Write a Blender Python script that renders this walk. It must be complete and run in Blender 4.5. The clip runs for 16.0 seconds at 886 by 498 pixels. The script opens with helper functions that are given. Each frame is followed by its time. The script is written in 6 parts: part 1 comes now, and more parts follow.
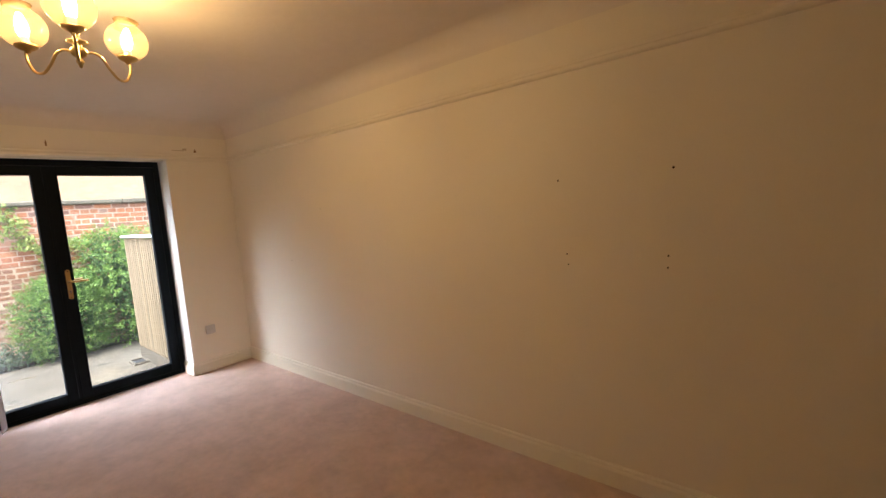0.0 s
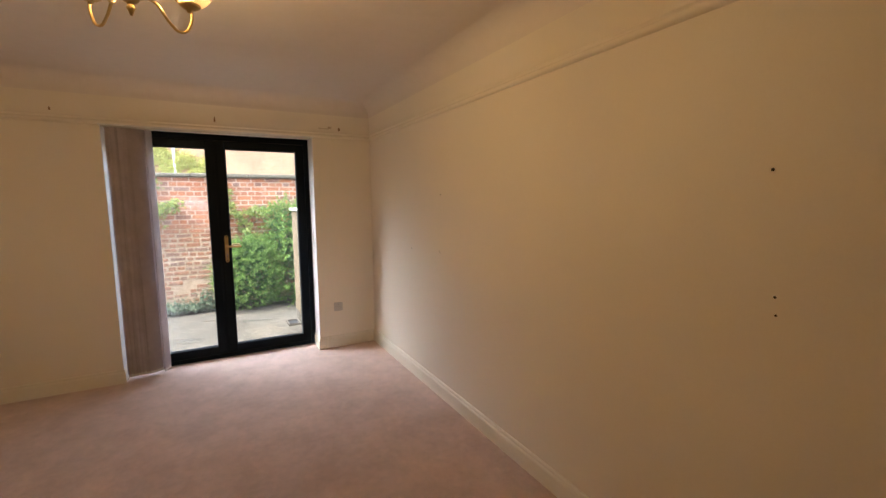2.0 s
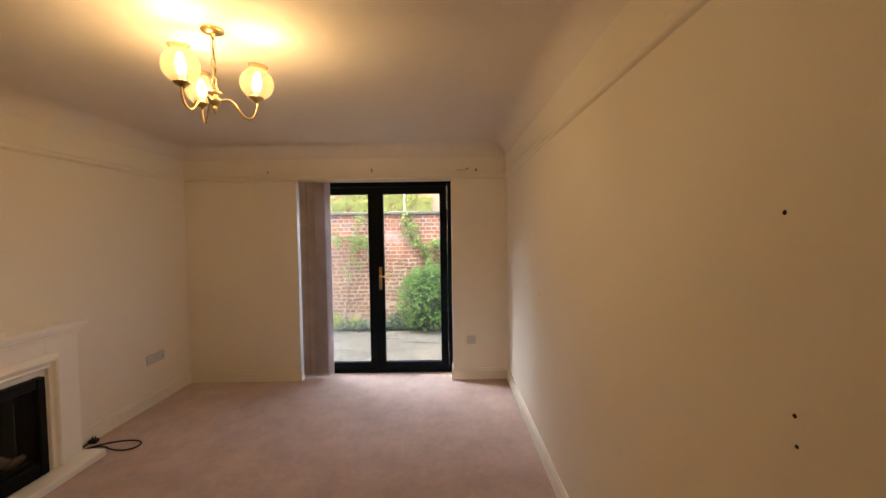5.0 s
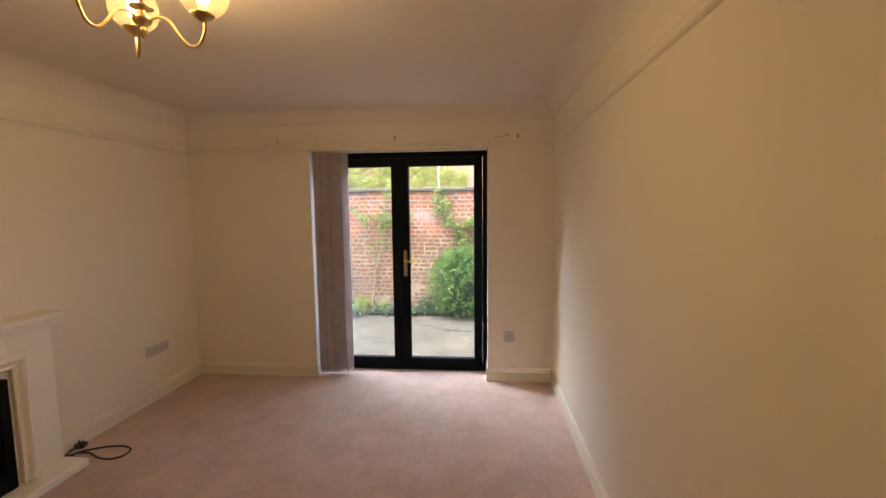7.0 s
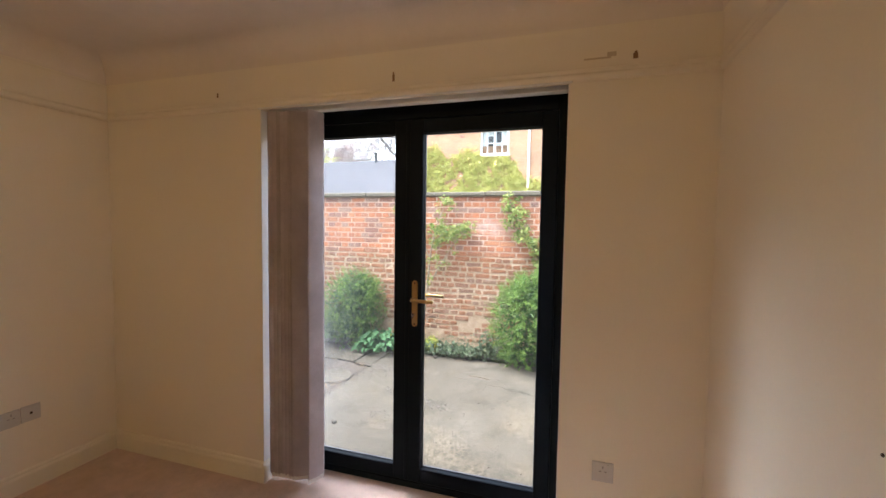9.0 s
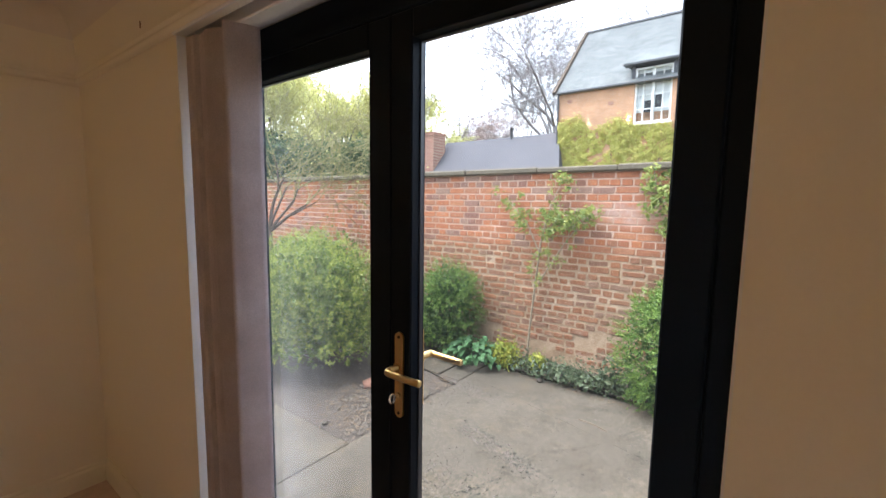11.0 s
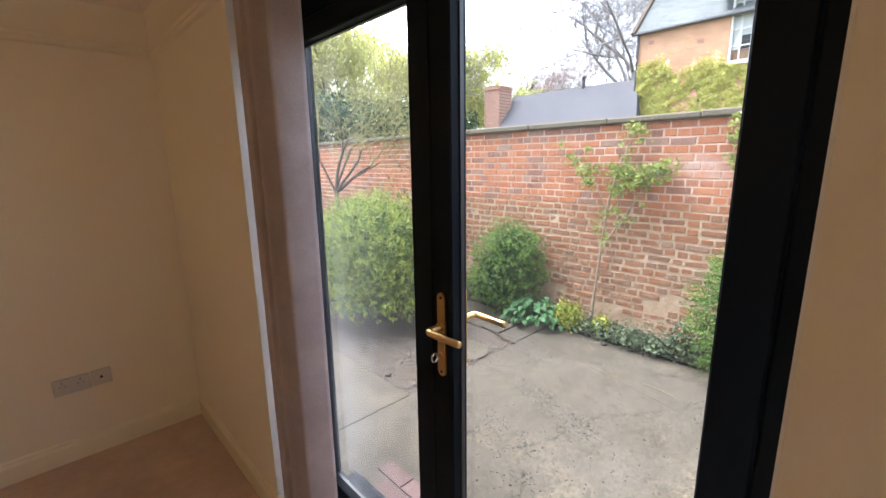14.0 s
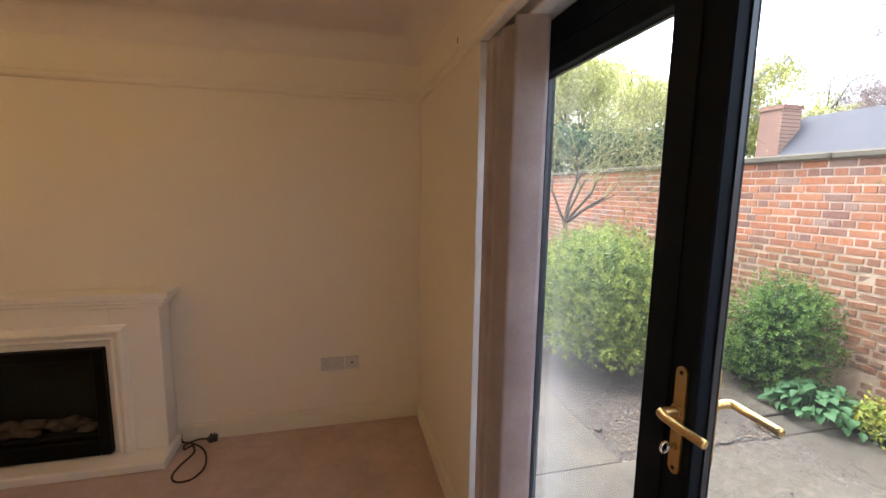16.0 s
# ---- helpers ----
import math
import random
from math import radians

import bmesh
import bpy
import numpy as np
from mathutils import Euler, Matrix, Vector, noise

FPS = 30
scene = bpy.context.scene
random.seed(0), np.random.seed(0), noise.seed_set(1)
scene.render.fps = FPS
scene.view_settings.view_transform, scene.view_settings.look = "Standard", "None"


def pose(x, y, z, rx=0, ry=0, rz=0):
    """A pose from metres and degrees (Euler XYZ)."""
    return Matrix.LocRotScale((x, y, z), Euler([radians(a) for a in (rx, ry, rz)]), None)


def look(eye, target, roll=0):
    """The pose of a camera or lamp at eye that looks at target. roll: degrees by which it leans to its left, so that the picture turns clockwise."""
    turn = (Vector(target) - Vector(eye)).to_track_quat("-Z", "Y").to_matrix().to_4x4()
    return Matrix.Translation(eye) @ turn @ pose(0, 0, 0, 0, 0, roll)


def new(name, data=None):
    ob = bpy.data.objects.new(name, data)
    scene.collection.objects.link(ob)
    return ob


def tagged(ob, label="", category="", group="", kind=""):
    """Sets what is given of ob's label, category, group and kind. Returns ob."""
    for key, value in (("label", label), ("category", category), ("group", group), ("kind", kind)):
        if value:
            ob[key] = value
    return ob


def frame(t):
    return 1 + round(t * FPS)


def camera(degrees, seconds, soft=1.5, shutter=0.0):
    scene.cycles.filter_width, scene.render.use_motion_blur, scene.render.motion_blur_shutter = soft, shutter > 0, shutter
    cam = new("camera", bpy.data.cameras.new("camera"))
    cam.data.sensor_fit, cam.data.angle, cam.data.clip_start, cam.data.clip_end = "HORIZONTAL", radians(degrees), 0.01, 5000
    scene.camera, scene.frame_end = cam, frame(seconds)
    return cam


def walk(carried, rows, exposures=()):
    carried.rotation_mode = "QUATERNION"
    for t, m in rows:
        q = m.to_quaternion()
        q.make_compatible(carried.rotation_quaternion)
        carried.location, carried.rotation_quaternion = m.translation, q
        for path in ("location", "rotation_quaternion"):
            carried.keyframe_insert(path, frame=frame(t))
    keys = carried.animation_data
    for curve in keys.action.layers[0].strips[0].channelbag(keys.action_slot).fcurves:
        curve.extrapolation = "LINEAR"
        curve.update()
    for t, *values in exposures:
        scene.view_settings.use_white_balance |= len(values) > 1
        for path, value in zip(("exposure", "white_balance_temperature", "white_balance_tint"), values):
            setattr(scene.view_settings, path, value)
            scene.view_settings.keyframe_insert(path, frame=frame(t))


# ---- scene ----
cam = camera(92.8, 16.0)
PATH = [
    (0, (0.329, -0.107, 1.484), (-0.937, 1.427, 1.272), -4.1),
    (0.5, (0.292, 0.022, 1.476), (-1.207, 1.33, 1.273), -4.0),
    (1, (0.254, 0.083, 1.477), (-1.369, 1.232, 1.268), -3.6),
    (1.5, (0.142, 0.264, 1.465), (-1.527, 1.342, 1.233), -0.6),
    (2, (0.059, 0.499, 1.48), (-1.686, 1.448, 1.246), -0.4),
    (2.5, (0.073, 0.772, 1.478), (-1.867, 1.243, 1.347), 0.5),
    (3, (0.17, 0.897, 1.486), (-1.823, 1.06, 1.467), 0.6),
    (3.5, (0.242, 0.999, 1.526), (-1.755, 1.093, 1.497), -0.1),
    (6, (0.13, 1.386, 1.533), (-1.863, 1.269, 1.407), -0.8),
    (6.5, (-0.104, 1.313, 1.521), (-2.09, 1.138, 1.362), -0.8),
    (7, (-0.406, 1.309, 1.542), (-2.389, 1.129, 1.355), -0.6),
    (7.5, (-0.78, 1.349, 1.478), (-2.759, 1.11, 1.317), -0.1),
    (8, (-1.209, 1.43, 1.441), (-3.163, 1.027, 1.303), 0.3),
    (8.5, (-1.684, 1.401, 1.481), (-3.617, 0.91, 1.338), 0.6),
    (8.7, (-1.9, 1.425, 1.459), (-3.824, 0.893, 1.331), 0.7),
    (10.8, (-3.44, 1.384, 1.517), (-5.066, 0.237, 1.313), 0.9),
    (11, (-3.476, 1.383, 1.523), (-5.063, 0.185, 1.306), 0.8),
    (11.5, (-3.556, 1.385, 1.525), (-5.043, 0.069, 1.283), 0.4),
    (12, (-3.581, 1.382, 1.53), (-4.985, -0.02, 1.28), -0.1),
    (12.5, (-3.582, 1.368, 1.522), (-4.934, -0.077, 1.234), -0.3),
    (13, (-3.585, 1.368, 1.496), (-4.923, -0.07, 1.119), -0.5),
    (13.5, (-3.582, 1.39, 1.504), (-4.928, -0.028, 1.082), -0.7),
    (14, (-3.55, 1.409, 1.518), (-4.906, -0.003, 1.112), -0.8),
    (14.5, (-3.445, 1.394, 1.526), (-4.785, -0.049, 1.178), -0.5),
    (15, (-3.351, 1.352, 1.524), (-4.555, -0.211, 1.199), 0.1),
    (15.5, (-3.486, 1.319, 1.523), (-4.383, -0.447, 1.244), 0.1),
    (16, (-3.605, 1.317, 1.531), (-4.077, -0.608, 1.257), 0.9),
]
EXPOSURES = [(0, 3.60, 5800, 10), (2, 3.40, 5800, 10), (8.5, 3.35, 5800, 10), (10.8, 2.83, 5850, 11), (13.5, 2.95, 5850, 12), (15, 3.16, 5850, 12), (16, 3.18, 5850, 12)]
walk(cam, [(t, look(eye, target, roll)) for t, eye, target, roll in PATH], EXPOSURES)

# ---------------- world and sun (bright overcast day) ----------------
world = bpy.data.worlds.new("overcast_sky")
scene.world = world
world.use_nodes = True
wn, wl = world.node_tree.nodes, world.node_tree.links
sky = wn.new("ShaderNodeTexSky")
sky.sky_type = "NISHITA"
sky.sun_disc = False
sky.sun_elevation, sky.sun_rotation = radians(48), radians(200)
sky.dust_density, sky.air_density = 3.0, 1.0
soften = wn.new("ShaderNodeHueSaturation")
soften.inputs["Saturation"].default_value = 0.35
wl.new(sky.outputs["Color"], soften.inputs["Color"])
wl.new(soften.outputs["Color"], wn["Background"].inputs["Color"])
wn["Background"].inputs["Strength"].default_value = 0.135

sun = new("sun", bpy.data.lights.new("sun", "SUN"))
sun.data.energy, sun.data.angle, sun.data.color = 1.0, radians(40), (1.0, 0.96, 0.9)
sun.matrix_world = look((-2, -3, 12), (-6, 0, 0))

BULB = 42.0          # strength of the three lit bulbs

# ---------------- materials ----------------
def nodes_of(name):
    m = bpy.data.materials.new(name)
    m.use_nodes = True
    return m, m.node_tree.nodes, m.node_tree.links, m.node_tree.nodes["Principled BSDF"]


def noise_ramp(n, l, scale, stops, detail=6.0, coords=None, rough=0.6):
    tex = n.new("ShaderNodeTexNoise")
    tex.inputs["Scale"].default_value = scale
    tex.inputs["Detail"].default_value = detail
    tex.inputs["Roughness"].default_value = rough
    if coords is not None:
        l.new(coords, tex.inputs["Vector"])
    ramp = n.new("ShaderNodeValToRGB")
    while len(ramp.color_ramp.elements) < len(stops):
        ramp.color_ramp.elements.new(0.5)
    for e, (p, c) in zip(ramp.color_ramp.elements, stops):
        e.position, e.color = p, (*c, 1)
    l.new(tex.outputs["Fac"], ramp.inputs["Fac"])
    return tex, ramp


def mixed(n, l, kind, fac, a, b):
    mx = n.new("ShaderNodeMix")
    mx.data_type, mx.blend_type = "RGBA", kind
    for sock, v in ((mx.inputs[0], fac), (mx.inputs[6], a), (mx.inputs[7], b)):
        if hasattr(v, "is_linked"):
            l.new(v, sock)
        elif isinstance(v, tuple):
            sock.default_value = (*v, 1)
        else:
            sock.default_value = v
    return mx.outputs[2]


def bumped(n, l, p, height, strength, distance=0.01):
    b = n.new("ShaderNodeBump")
    b.inputs["Strength"].default_value, b.inputs["Distance"].default_value = strength, distance
    l.new(height, b.inputs["Height"])
    l.new(b.outputs["Normal"], p.inputs["Normal"])


def surface(name, base, dark, rough, big=1.5, fine=60.0, amount=0.5, bump=0.15, dist=0.004, metal=0.0, spec=0.5, random_tint=0.0, island=0.0):
    """Two scales of mottling between base and dark, with fine relief."""
    m, n, l, p = nodes_of(name)
    co = n.new("ShaderNodeTexCoord").outputs["Object"]
    _, r1 = noise_ramp(n, l, big, [(0.3, (0, 0, 0)), (0.75, (1, 1, 1))], coords=co)
    t2, r2 = noise_ramp(n, l, fine, [(0.3, (0, 0, 0)), (0.7, (1, 1, 1))], coords=co)
    f = n.new("ShaderNodeMath")
    f.operation = "MULTIPLY_ADD"
    l.new(r1.outputs["Color"], f.inputs[0])
    f.inputs[1].default_value = amount
    g = n.new("ShaderNodeMath")
    g.operation = "MULTIPLY"
    l.new(r2.outputs["Color"], g.inputs[0])
    g.inputs[1].default_value = 1 - amount
    l.new(g.outputs[0], f.inputs[2])
    col = mixed(n, l, "MIX", f.outputs[0], base, dark)
    if random_tint or island:
        src = n.new("ShaderNodeObjectInfo").outputs["Random"] if random_tint else n.new("ShaderNodeNewGeometry").outputs["Random Per Island"]
        hs = n.new("ShaderNodeHueSaturation")
        mr = n.new("ShaderNodeMapRange")
        k = random_tint or island
        mr.inputs["To Min"].default_value, mr.inputs["To Max"].default_value = 1 - k, 1 + k
        l.new(src, mr.inputs["Value"])
        l.new(mr.outputs[0], hs.inputs["Value"])
        l.new(col, hs.inputs["Color"])
        col = hs.outputs["Color"]
    l.new(col, p.inputs["Base Color"])
    p.inputs["Roughness"].default_value, p.inputs["Metallic"].default_value = rough, metal
    p.inputs["Specular IOR Level"].default_value = spec
    if bump:
        bumped(n, l, p, t2.outputs["Fac"], bump, dist)
    return m


def leaf_material(name, a, b, shine=0.45):
    m, n, l, p = nodes_of(name)
    geo = n.new("ShaderNodeNewGeometry")
    col = mixed(n, l, "MIX", geo.outputs["Random Per Island"], a, b)
    l.new(col, p.inputs["Base Color"])
    p.inputs["Roughness"].default_value = shine
    p.inputs["Specular IOR Level"].default_value = 0.35
    tr = n.new("ShaderNodeBsdfTranslucent")
    l.new(col, tr.inputs["Color"])
    mx = n.new("ShaderNodeMixShader")
    mx.inputs[0].default_value = 0.35
    l.new(p.outputs[0], mx.inputs[1])
    l.new(tr.outputs[0], mx.inputs[2])
    l.new(mx.outputs[0], n["Material Output"].inputs["Surface"])
    return m


BLOOM = (-7.85, 0.32, 1.43)      # where salts have whitened the garden wall


def brick_material(name, island):
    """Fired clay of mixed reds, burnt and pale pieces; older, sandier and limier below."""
    m, n, l, p = nodes_of(name)
    src = n.new("ShaderNodeNewGeometry").outputs["Random Per Island"] if island else n.new("ShaderNodeObjectInfo").outputs["Random"]
    ramp = n.new("ShaderNodeValToRGB")
    cols = [(0.0, (0.38, 0.145, 0.073)), (0.20, (0.46, 0.185, 0.090)), (0.42, (0.35, 0.145, 0.082)), (0.62, (0.45, 0.200, 0.105)),
            (0.78, (0.31, 0.150, 0.095)), (0.90, (0.25, 0.130, 0.095)), (1.0, (0.33, 0.21, 0.155))]
    while len(ramp.color_ramp.elements) < len(cols):
        ramp.color_ramp.elements.new(0.5)
    for e, (q, c) in zip(ramp.color_ramp.elements, cols):
        e.position, e.color = q, (*c, 1)
    l.new(src, ramp.inputs["Fac"])
    co = n.new("ShaderNodeNewGeometry").outputs["Position"]
    fine, fr = noise_ramp(n, l, 38, [(0.30, (0.68, 0.68, 0.68)), (0.68, (1.12, 1.12, 1.12))], coords=co)
    _, lr = noise_ramp(n, l, 5, [(0.60, (0, 0, 0)), (0.72, (0.6, 0.6, 0.6))], coords=co, detail=9, rough=0.72)
    c1 = mixed(n, l, "MULTIPLY", 0.85, ramp.outputs["Color"], fr.outputs["Color"])
    sep = n.new("ShaderNodeSeparateXYZ")
    l.new(co, sep.inputs[0])
    wob, _ = noise_ramp(n, l, 0.9, [(0, (0, 0, 0)), (1, (1, 1, 1))], coords=co)
    ht = n.new("ShaderNodeMath")
    ht.operation = "MULTIPLY_ADD"
    l.new(wob.outputs["Fac"], ht.inputs[0])
    ht.inputs[1].default_value = 0.5
    l.new(sep.outputs["Z"], ht.inputs[2])
    old = n.new("ShaderNodeMapRange")
    old.inputs["From Min"].default_value, old.inputs["From Max"].default_value = 1.40, 1.22
    l.new(ht.outputs[0], old.inputs["Value"])
    brown = mixed(n, l, "MIX", 0.55, c1, mixed(n, l, "MULTIPLY", 1.0, fr.outputs["Color"], (0.215, 0.112, 0.060)))
    c2 = mixed(n, l, "MIX", old.outputs[0], c1, brown)
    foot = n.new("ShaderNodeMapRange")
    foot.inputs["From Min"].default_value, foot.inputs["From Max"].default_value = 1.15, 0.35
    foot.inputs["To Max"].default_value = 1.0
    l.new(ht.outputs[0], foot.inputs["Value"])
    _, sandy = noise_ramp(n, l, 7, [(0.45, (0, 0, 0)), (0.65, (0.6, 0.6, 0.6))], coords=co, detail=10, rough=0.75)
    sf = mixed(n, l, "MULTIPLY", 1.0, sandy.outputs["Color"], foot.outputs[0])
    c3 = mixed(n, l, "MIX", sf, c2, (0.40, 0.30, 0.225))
    c4 = mixed(n, l, "MIX", lr.outputs["Color"], c3, (0.52, 0.42, 0.35))
    off = n.new("ShaderNodeVectorMath")
    off.operation = "SUBTRACT"
    l.new(co, off.inputs[0])
    off.inputs[1].default_value = BLOOM
    flat = n.new("ShaderNodeVectorMath")
    flat.operation = "MULTIPLY"
    l.new(off.outputs[0], flat.inputs[0])
    flat.inputs[1].default_value = (0.0, 1.9, 7.0)
    far = n.new("ShaderNodeVectorMath")
    far.operation = "LENGTH"
    l.new(flat.outputs[0], far.inputs[0])
    near = n.new("ShaderNodeMapRange")
    near.inputs["From Min"].default_value, near.inputs["From Max"].default_value = 1.1, 0.3
    l.new(far.outputs["Value"], near.inputs["Value"])
    _, salt = noise_ramp(n, l, 9, [(0.36, (0.1, 0.1, 0.1)), (0.62, (0.7, 0.7, 0.7))], coords=co, detail=8, rough=0.7)
    c5 = mixed(n, l, "MIX", mixed(n, l, "MULTIPLY", 1.0, salt.outputs["Color"], near.outputs[0]), c4, (0.56, 0.46, 0.42))
    l.new(c5, p.inputs["Base Color"])
    p.inputs["Roughness"].default_value = 0.92
    p.inputs["Specular IOR Level"].default_value = 0.15
    bumped(n, l, p, fine.outputs["Fac"], 0.6, 0.008)
    return m


def fabric_material():
    """Mauve blind cloth: thin enough to glow where daylight stands behind one layer of it."""
    m, n, l, p = nodes_of("mauve_blind_fabric")
    co = n.new("ShaderNodeTexCoord").outputs["Object"]
    _, big = noise_ramp(n, l, 5.0, [(0.32, (0.58, 0.51, 0.515)), (0.5, (0.66, 0.585, 0.595)), (0.66, (0.74, 0.675, 0.69))], coords=co, detail=7, rough=0.65)
    weave, wr = noise_ramp(n, l, 240, [(0.3, (0.88, 0.88, 0.88)), (0.7, (1.08, 1.08, 1.08))], coords=co, detail=3)
    col = mixed(n, l, "MULTIPLY", 1.0, big.outputs["Color"], wr.outputs["Color"])
    hs, mr = n.new("ShaderNodeHueSaturation"), n.new("ShaderNodeMapRange")
    mr.inputs["To Min"].default_value, mr.inputs["To Max"].default_value = 0.84, 1.12
    l.new(n.new("ShaderNodeObjectInfo").outputs["Random"], mr.inputs["Value"])
    l.new(mr.outputs[0], hs.inputs["Value"])
    l.new(col, hs.inputs["Color"])
    l.new(hs.outputs["Color"], p.inputs["Base Color"])
    p.inputs["Roughness"].default_value, p.inputs["Specular IOR Level"].default_value = 0.85, 0.15
    bumped(n, l, p, weave.outputs["Fac"], 0.12, 0.001)
    tr, mx = n.new("ShaderNodeBsdfTranslucent"), n.new("ShaderNodeMixShader")
    l.new(hs.outputs["Color"], tr.inputs["Color"])
    mx.inputs[0].default_value = 0.38
    l.new(p.outputs[0], mx.inputs[1])
    l.new(tr.outputs[0], mx.inputs[2])
    l.new(mx.outputs[0], n["Material Output"].inputs["Surface"])
    return m


def mortar_material():
    """Rosy lime mortar; the old courses below are bedded in earthier brown."""
    m, n, l, p = nodes_of("lime_mortar")
    co = n.new("ShaderNodeNewGeometry").outputs["Position"]
    _, upper = noise_ramp(n, l, 2.6, [(0.30, (0.48, 0.315, 0.235)), (0.5, (0.585, 0.405, 0.31)), (0.70, (0.67, 0.505, 0.41))], coords=co, detail=8, rough=0.7)
    _, lower = noise_ramp(n, l, 3.4, [(0.30, (0.28, 0.19, 0.118)), (0.5, (0.445, 0.315, 0.210)), (0.68, (0.59, 0.455, 0.335))], coords=co, detail=10, rough=0.75)
    sep = n.new("ShaderNodeSeparateXYZ")
    l.new(co, sep.inputs[0])
    wob, _ = noise_ramp(n, l, 0.9, [(0, (0, 0, 0)), (1, (1, 1, 1))], coords=co)
    ht = n.new("ShaderNodeMath")
    ht.operation = "MULTIPLY_ADD"
    l.new(wob.outputs["Fac"], ht.inputs[0])
    ht.inputs[1].default_value = 0.5
    l.new(sep.outputs["Z"], ht.inputs[2])
    old = n.new("ShaderNodeMapRange")
    old.inputs["From Min"].default_value, old.inputs["From Max"].default_value = 1.42, 1.24
    l.new(ht.outputs[0], old.inputs["Value"])
    grit, gr = noise_ramp(n, l, 70, [(0.3, (0.78, 0.77, 0.75)), (0.7, (1.12, 1.12, 1.12))], coords=co, detail=3)
    c = mixed(n, l, "MIX", old.outputs[0], upper.outputs["Color"], lower.outputs["Color"])
    l.new(mixed(n, l, "MULTIPLY", 0.8, c, gr.outputs["Color"]), p.inputs["Base Color"])
    p.inputs["Roughness"].default_value = 0.95
    p.inputs["Specular IOR Level"].default_value = 0.1
    bumped(n, l, p, grit.outputs["Fac"], 0.6, 0.012)
    return m


def concrete_material():
    """Old poured yard concrete: blotchy, worn to its aggregate, with mossy stains and fine cracks."""
    m, n, l, p = nodes_of("worn_concrete")
    co = n.new("ShaderNodeNewGeometry").outputs["Position"]
    _, blot = noise_ramp(n, l, 1.1, [(0.30, (0.082, 0.070, 0.055)), (0.52, (0.102, 0.088, 0.070)), (0.74, (0.124, 0.108, 0.087))], coords=co, detail=10, rough=0.7)
    _, stain = noise_ramp(n, l, 4.3, [(0.33, (0.62, 0.60, 0.56)), (0.50, (1, 1, 1))], coords=co, detail=10, rough=0.78)
    grit, gr = noise_ramp(n, l, 120, [(0.32, (0.70, 0.69, 0.67)), (0.5, (1, 1, 1)), (0.68, (1.28, 1.26, 1.22))], coords=co, detail=3)
    _, pale = noise_ramp(n, l, 1.7, [(0.50, (0, 0, 0)), (0.60, (1, 1, 1))], coords=co, detail=12, rough=0.8)
    peb = n.new("ShaderNodeTexVoronoi")
    peb.inputs["Scale"].default_value = 62.0
    l.new(co, peb.inputs["Vector"])
    pr = n.new("ShaderNodeValToRGB")
    for e, (q, c) in zip(pr.color_ramp.elements, ((0.0, (0.66, 0.64, 0.61)), (1.0, (1.42, 1.38, 1.30)))):
        e.position, e.color = q, (*c, 1)
    bw = n.new("ShaderNodeSeparateColor")
    l.new(peb.outputs["Color"], bw.inputs[0])
    l.new(bw.outputs[0], pr.inputs["Fac"])
    vo = n.new("ShaderNodeTexVoronoi")
    vo.feature = "DISTANCE_TO_EDGE"
    vo.inputs["Scale"].default_value = 0.45
    warp = n.new("ShaderNodeVectorMath")
    warp.operation = "MULTIPLY_ADD"
    wob, _ = noise_ramp(n, l, 2.6, [(0, (0, 0, 0)), (1, (1, 1, 1))], coords=co, detail=8)
    l.new(wob.outputs["Color"], warp.inputs[0])
    warp.inputs[1].default_value = (0.5, 0.5, 0.5)
    l.new(co, warp.inputs[2])
    l.new(warp.outputs[0], vo.inputs["Vector"])
    crack = n.new("ShaderNodeValToRGB")
    crack.color_ramp.elements[0].position, crack.color_ramp.elements[0].color = 0.0, (0.45, 0.43, 0.40, 1)
    crack.color_ramp.elements[1].position, crack.color_ramp.elements[1].color = 0.005, (1, 1, 1, 1)
    l.new(vo.outputs["Distance"], crack.inputs["Fac"])
    c = mixed(n, l, "MULTIPLY", 0.8, blot.outputs["Color"], stain.outputs["Color"])
    worn = mixed(n, l, "MULTIPLY", 0.9, mixed(n, l, "MULTIPLY", 1.0, c, (1.22, 1.2, 1.16)), pr.outputs["Color"])
    c = mixed(n, l, "MULTIPLY", 0.35, c, pr.outputs["Color"])
    c = mixed(n, l, "MIX", pale.outputs["Color"], c, worn)
    c = mixed(n, l, "MULTIPLY", 0.9, c, gr.outputs["Color"])
    c = mixed(n, l, "MULTIPLY", 0.6, c, crack.outputs["Color"])
    l.new(c, p.inputs["Base Color"])
    p.inputs["Roughness"].default_value = 0.95
    p.inputs["Specular IOR Level"].default_value = 0.12
    bumped(n, l, p, grit.outputs["Fac"], 0.4, 0.005)
    return m


M_WALL = surface("cream_wall_paint", (0.845, 0.787, 0.68), (0.81, 0.745, 0.63), 0.62, 0.8, 110, 0.6, 0.06, 0.002, spec=0.3)
M_CEIL = surface("ceiling_paint", (0.80, 0.735, 0.67), (0.755, 0.69, 0.62), 0.85, 1.2, 16, 0.5, 0.32, 0.006, spec=0.15)
M_TRIM = surface("ivory_gloss_paint", (0.83, 0.785, 0.67), (0.79, 0.74, 0.62), 0.38, 2, 60, 0.5, 0.04, 0.001)
M_WHITE = surface("white_plastic", (0.80, 0.79, 0.76), (0.74, 0.73, 0.70), 0.35, 4, 80, 0.5, 0.02, 0.001)
M_REVEAL = surface("white_reveal_paint", (0.80, 0.79, 0.78), (0.75, 0.74, 0.73), 0.5, 3, 90, 0.5, 0.05, 0.001)
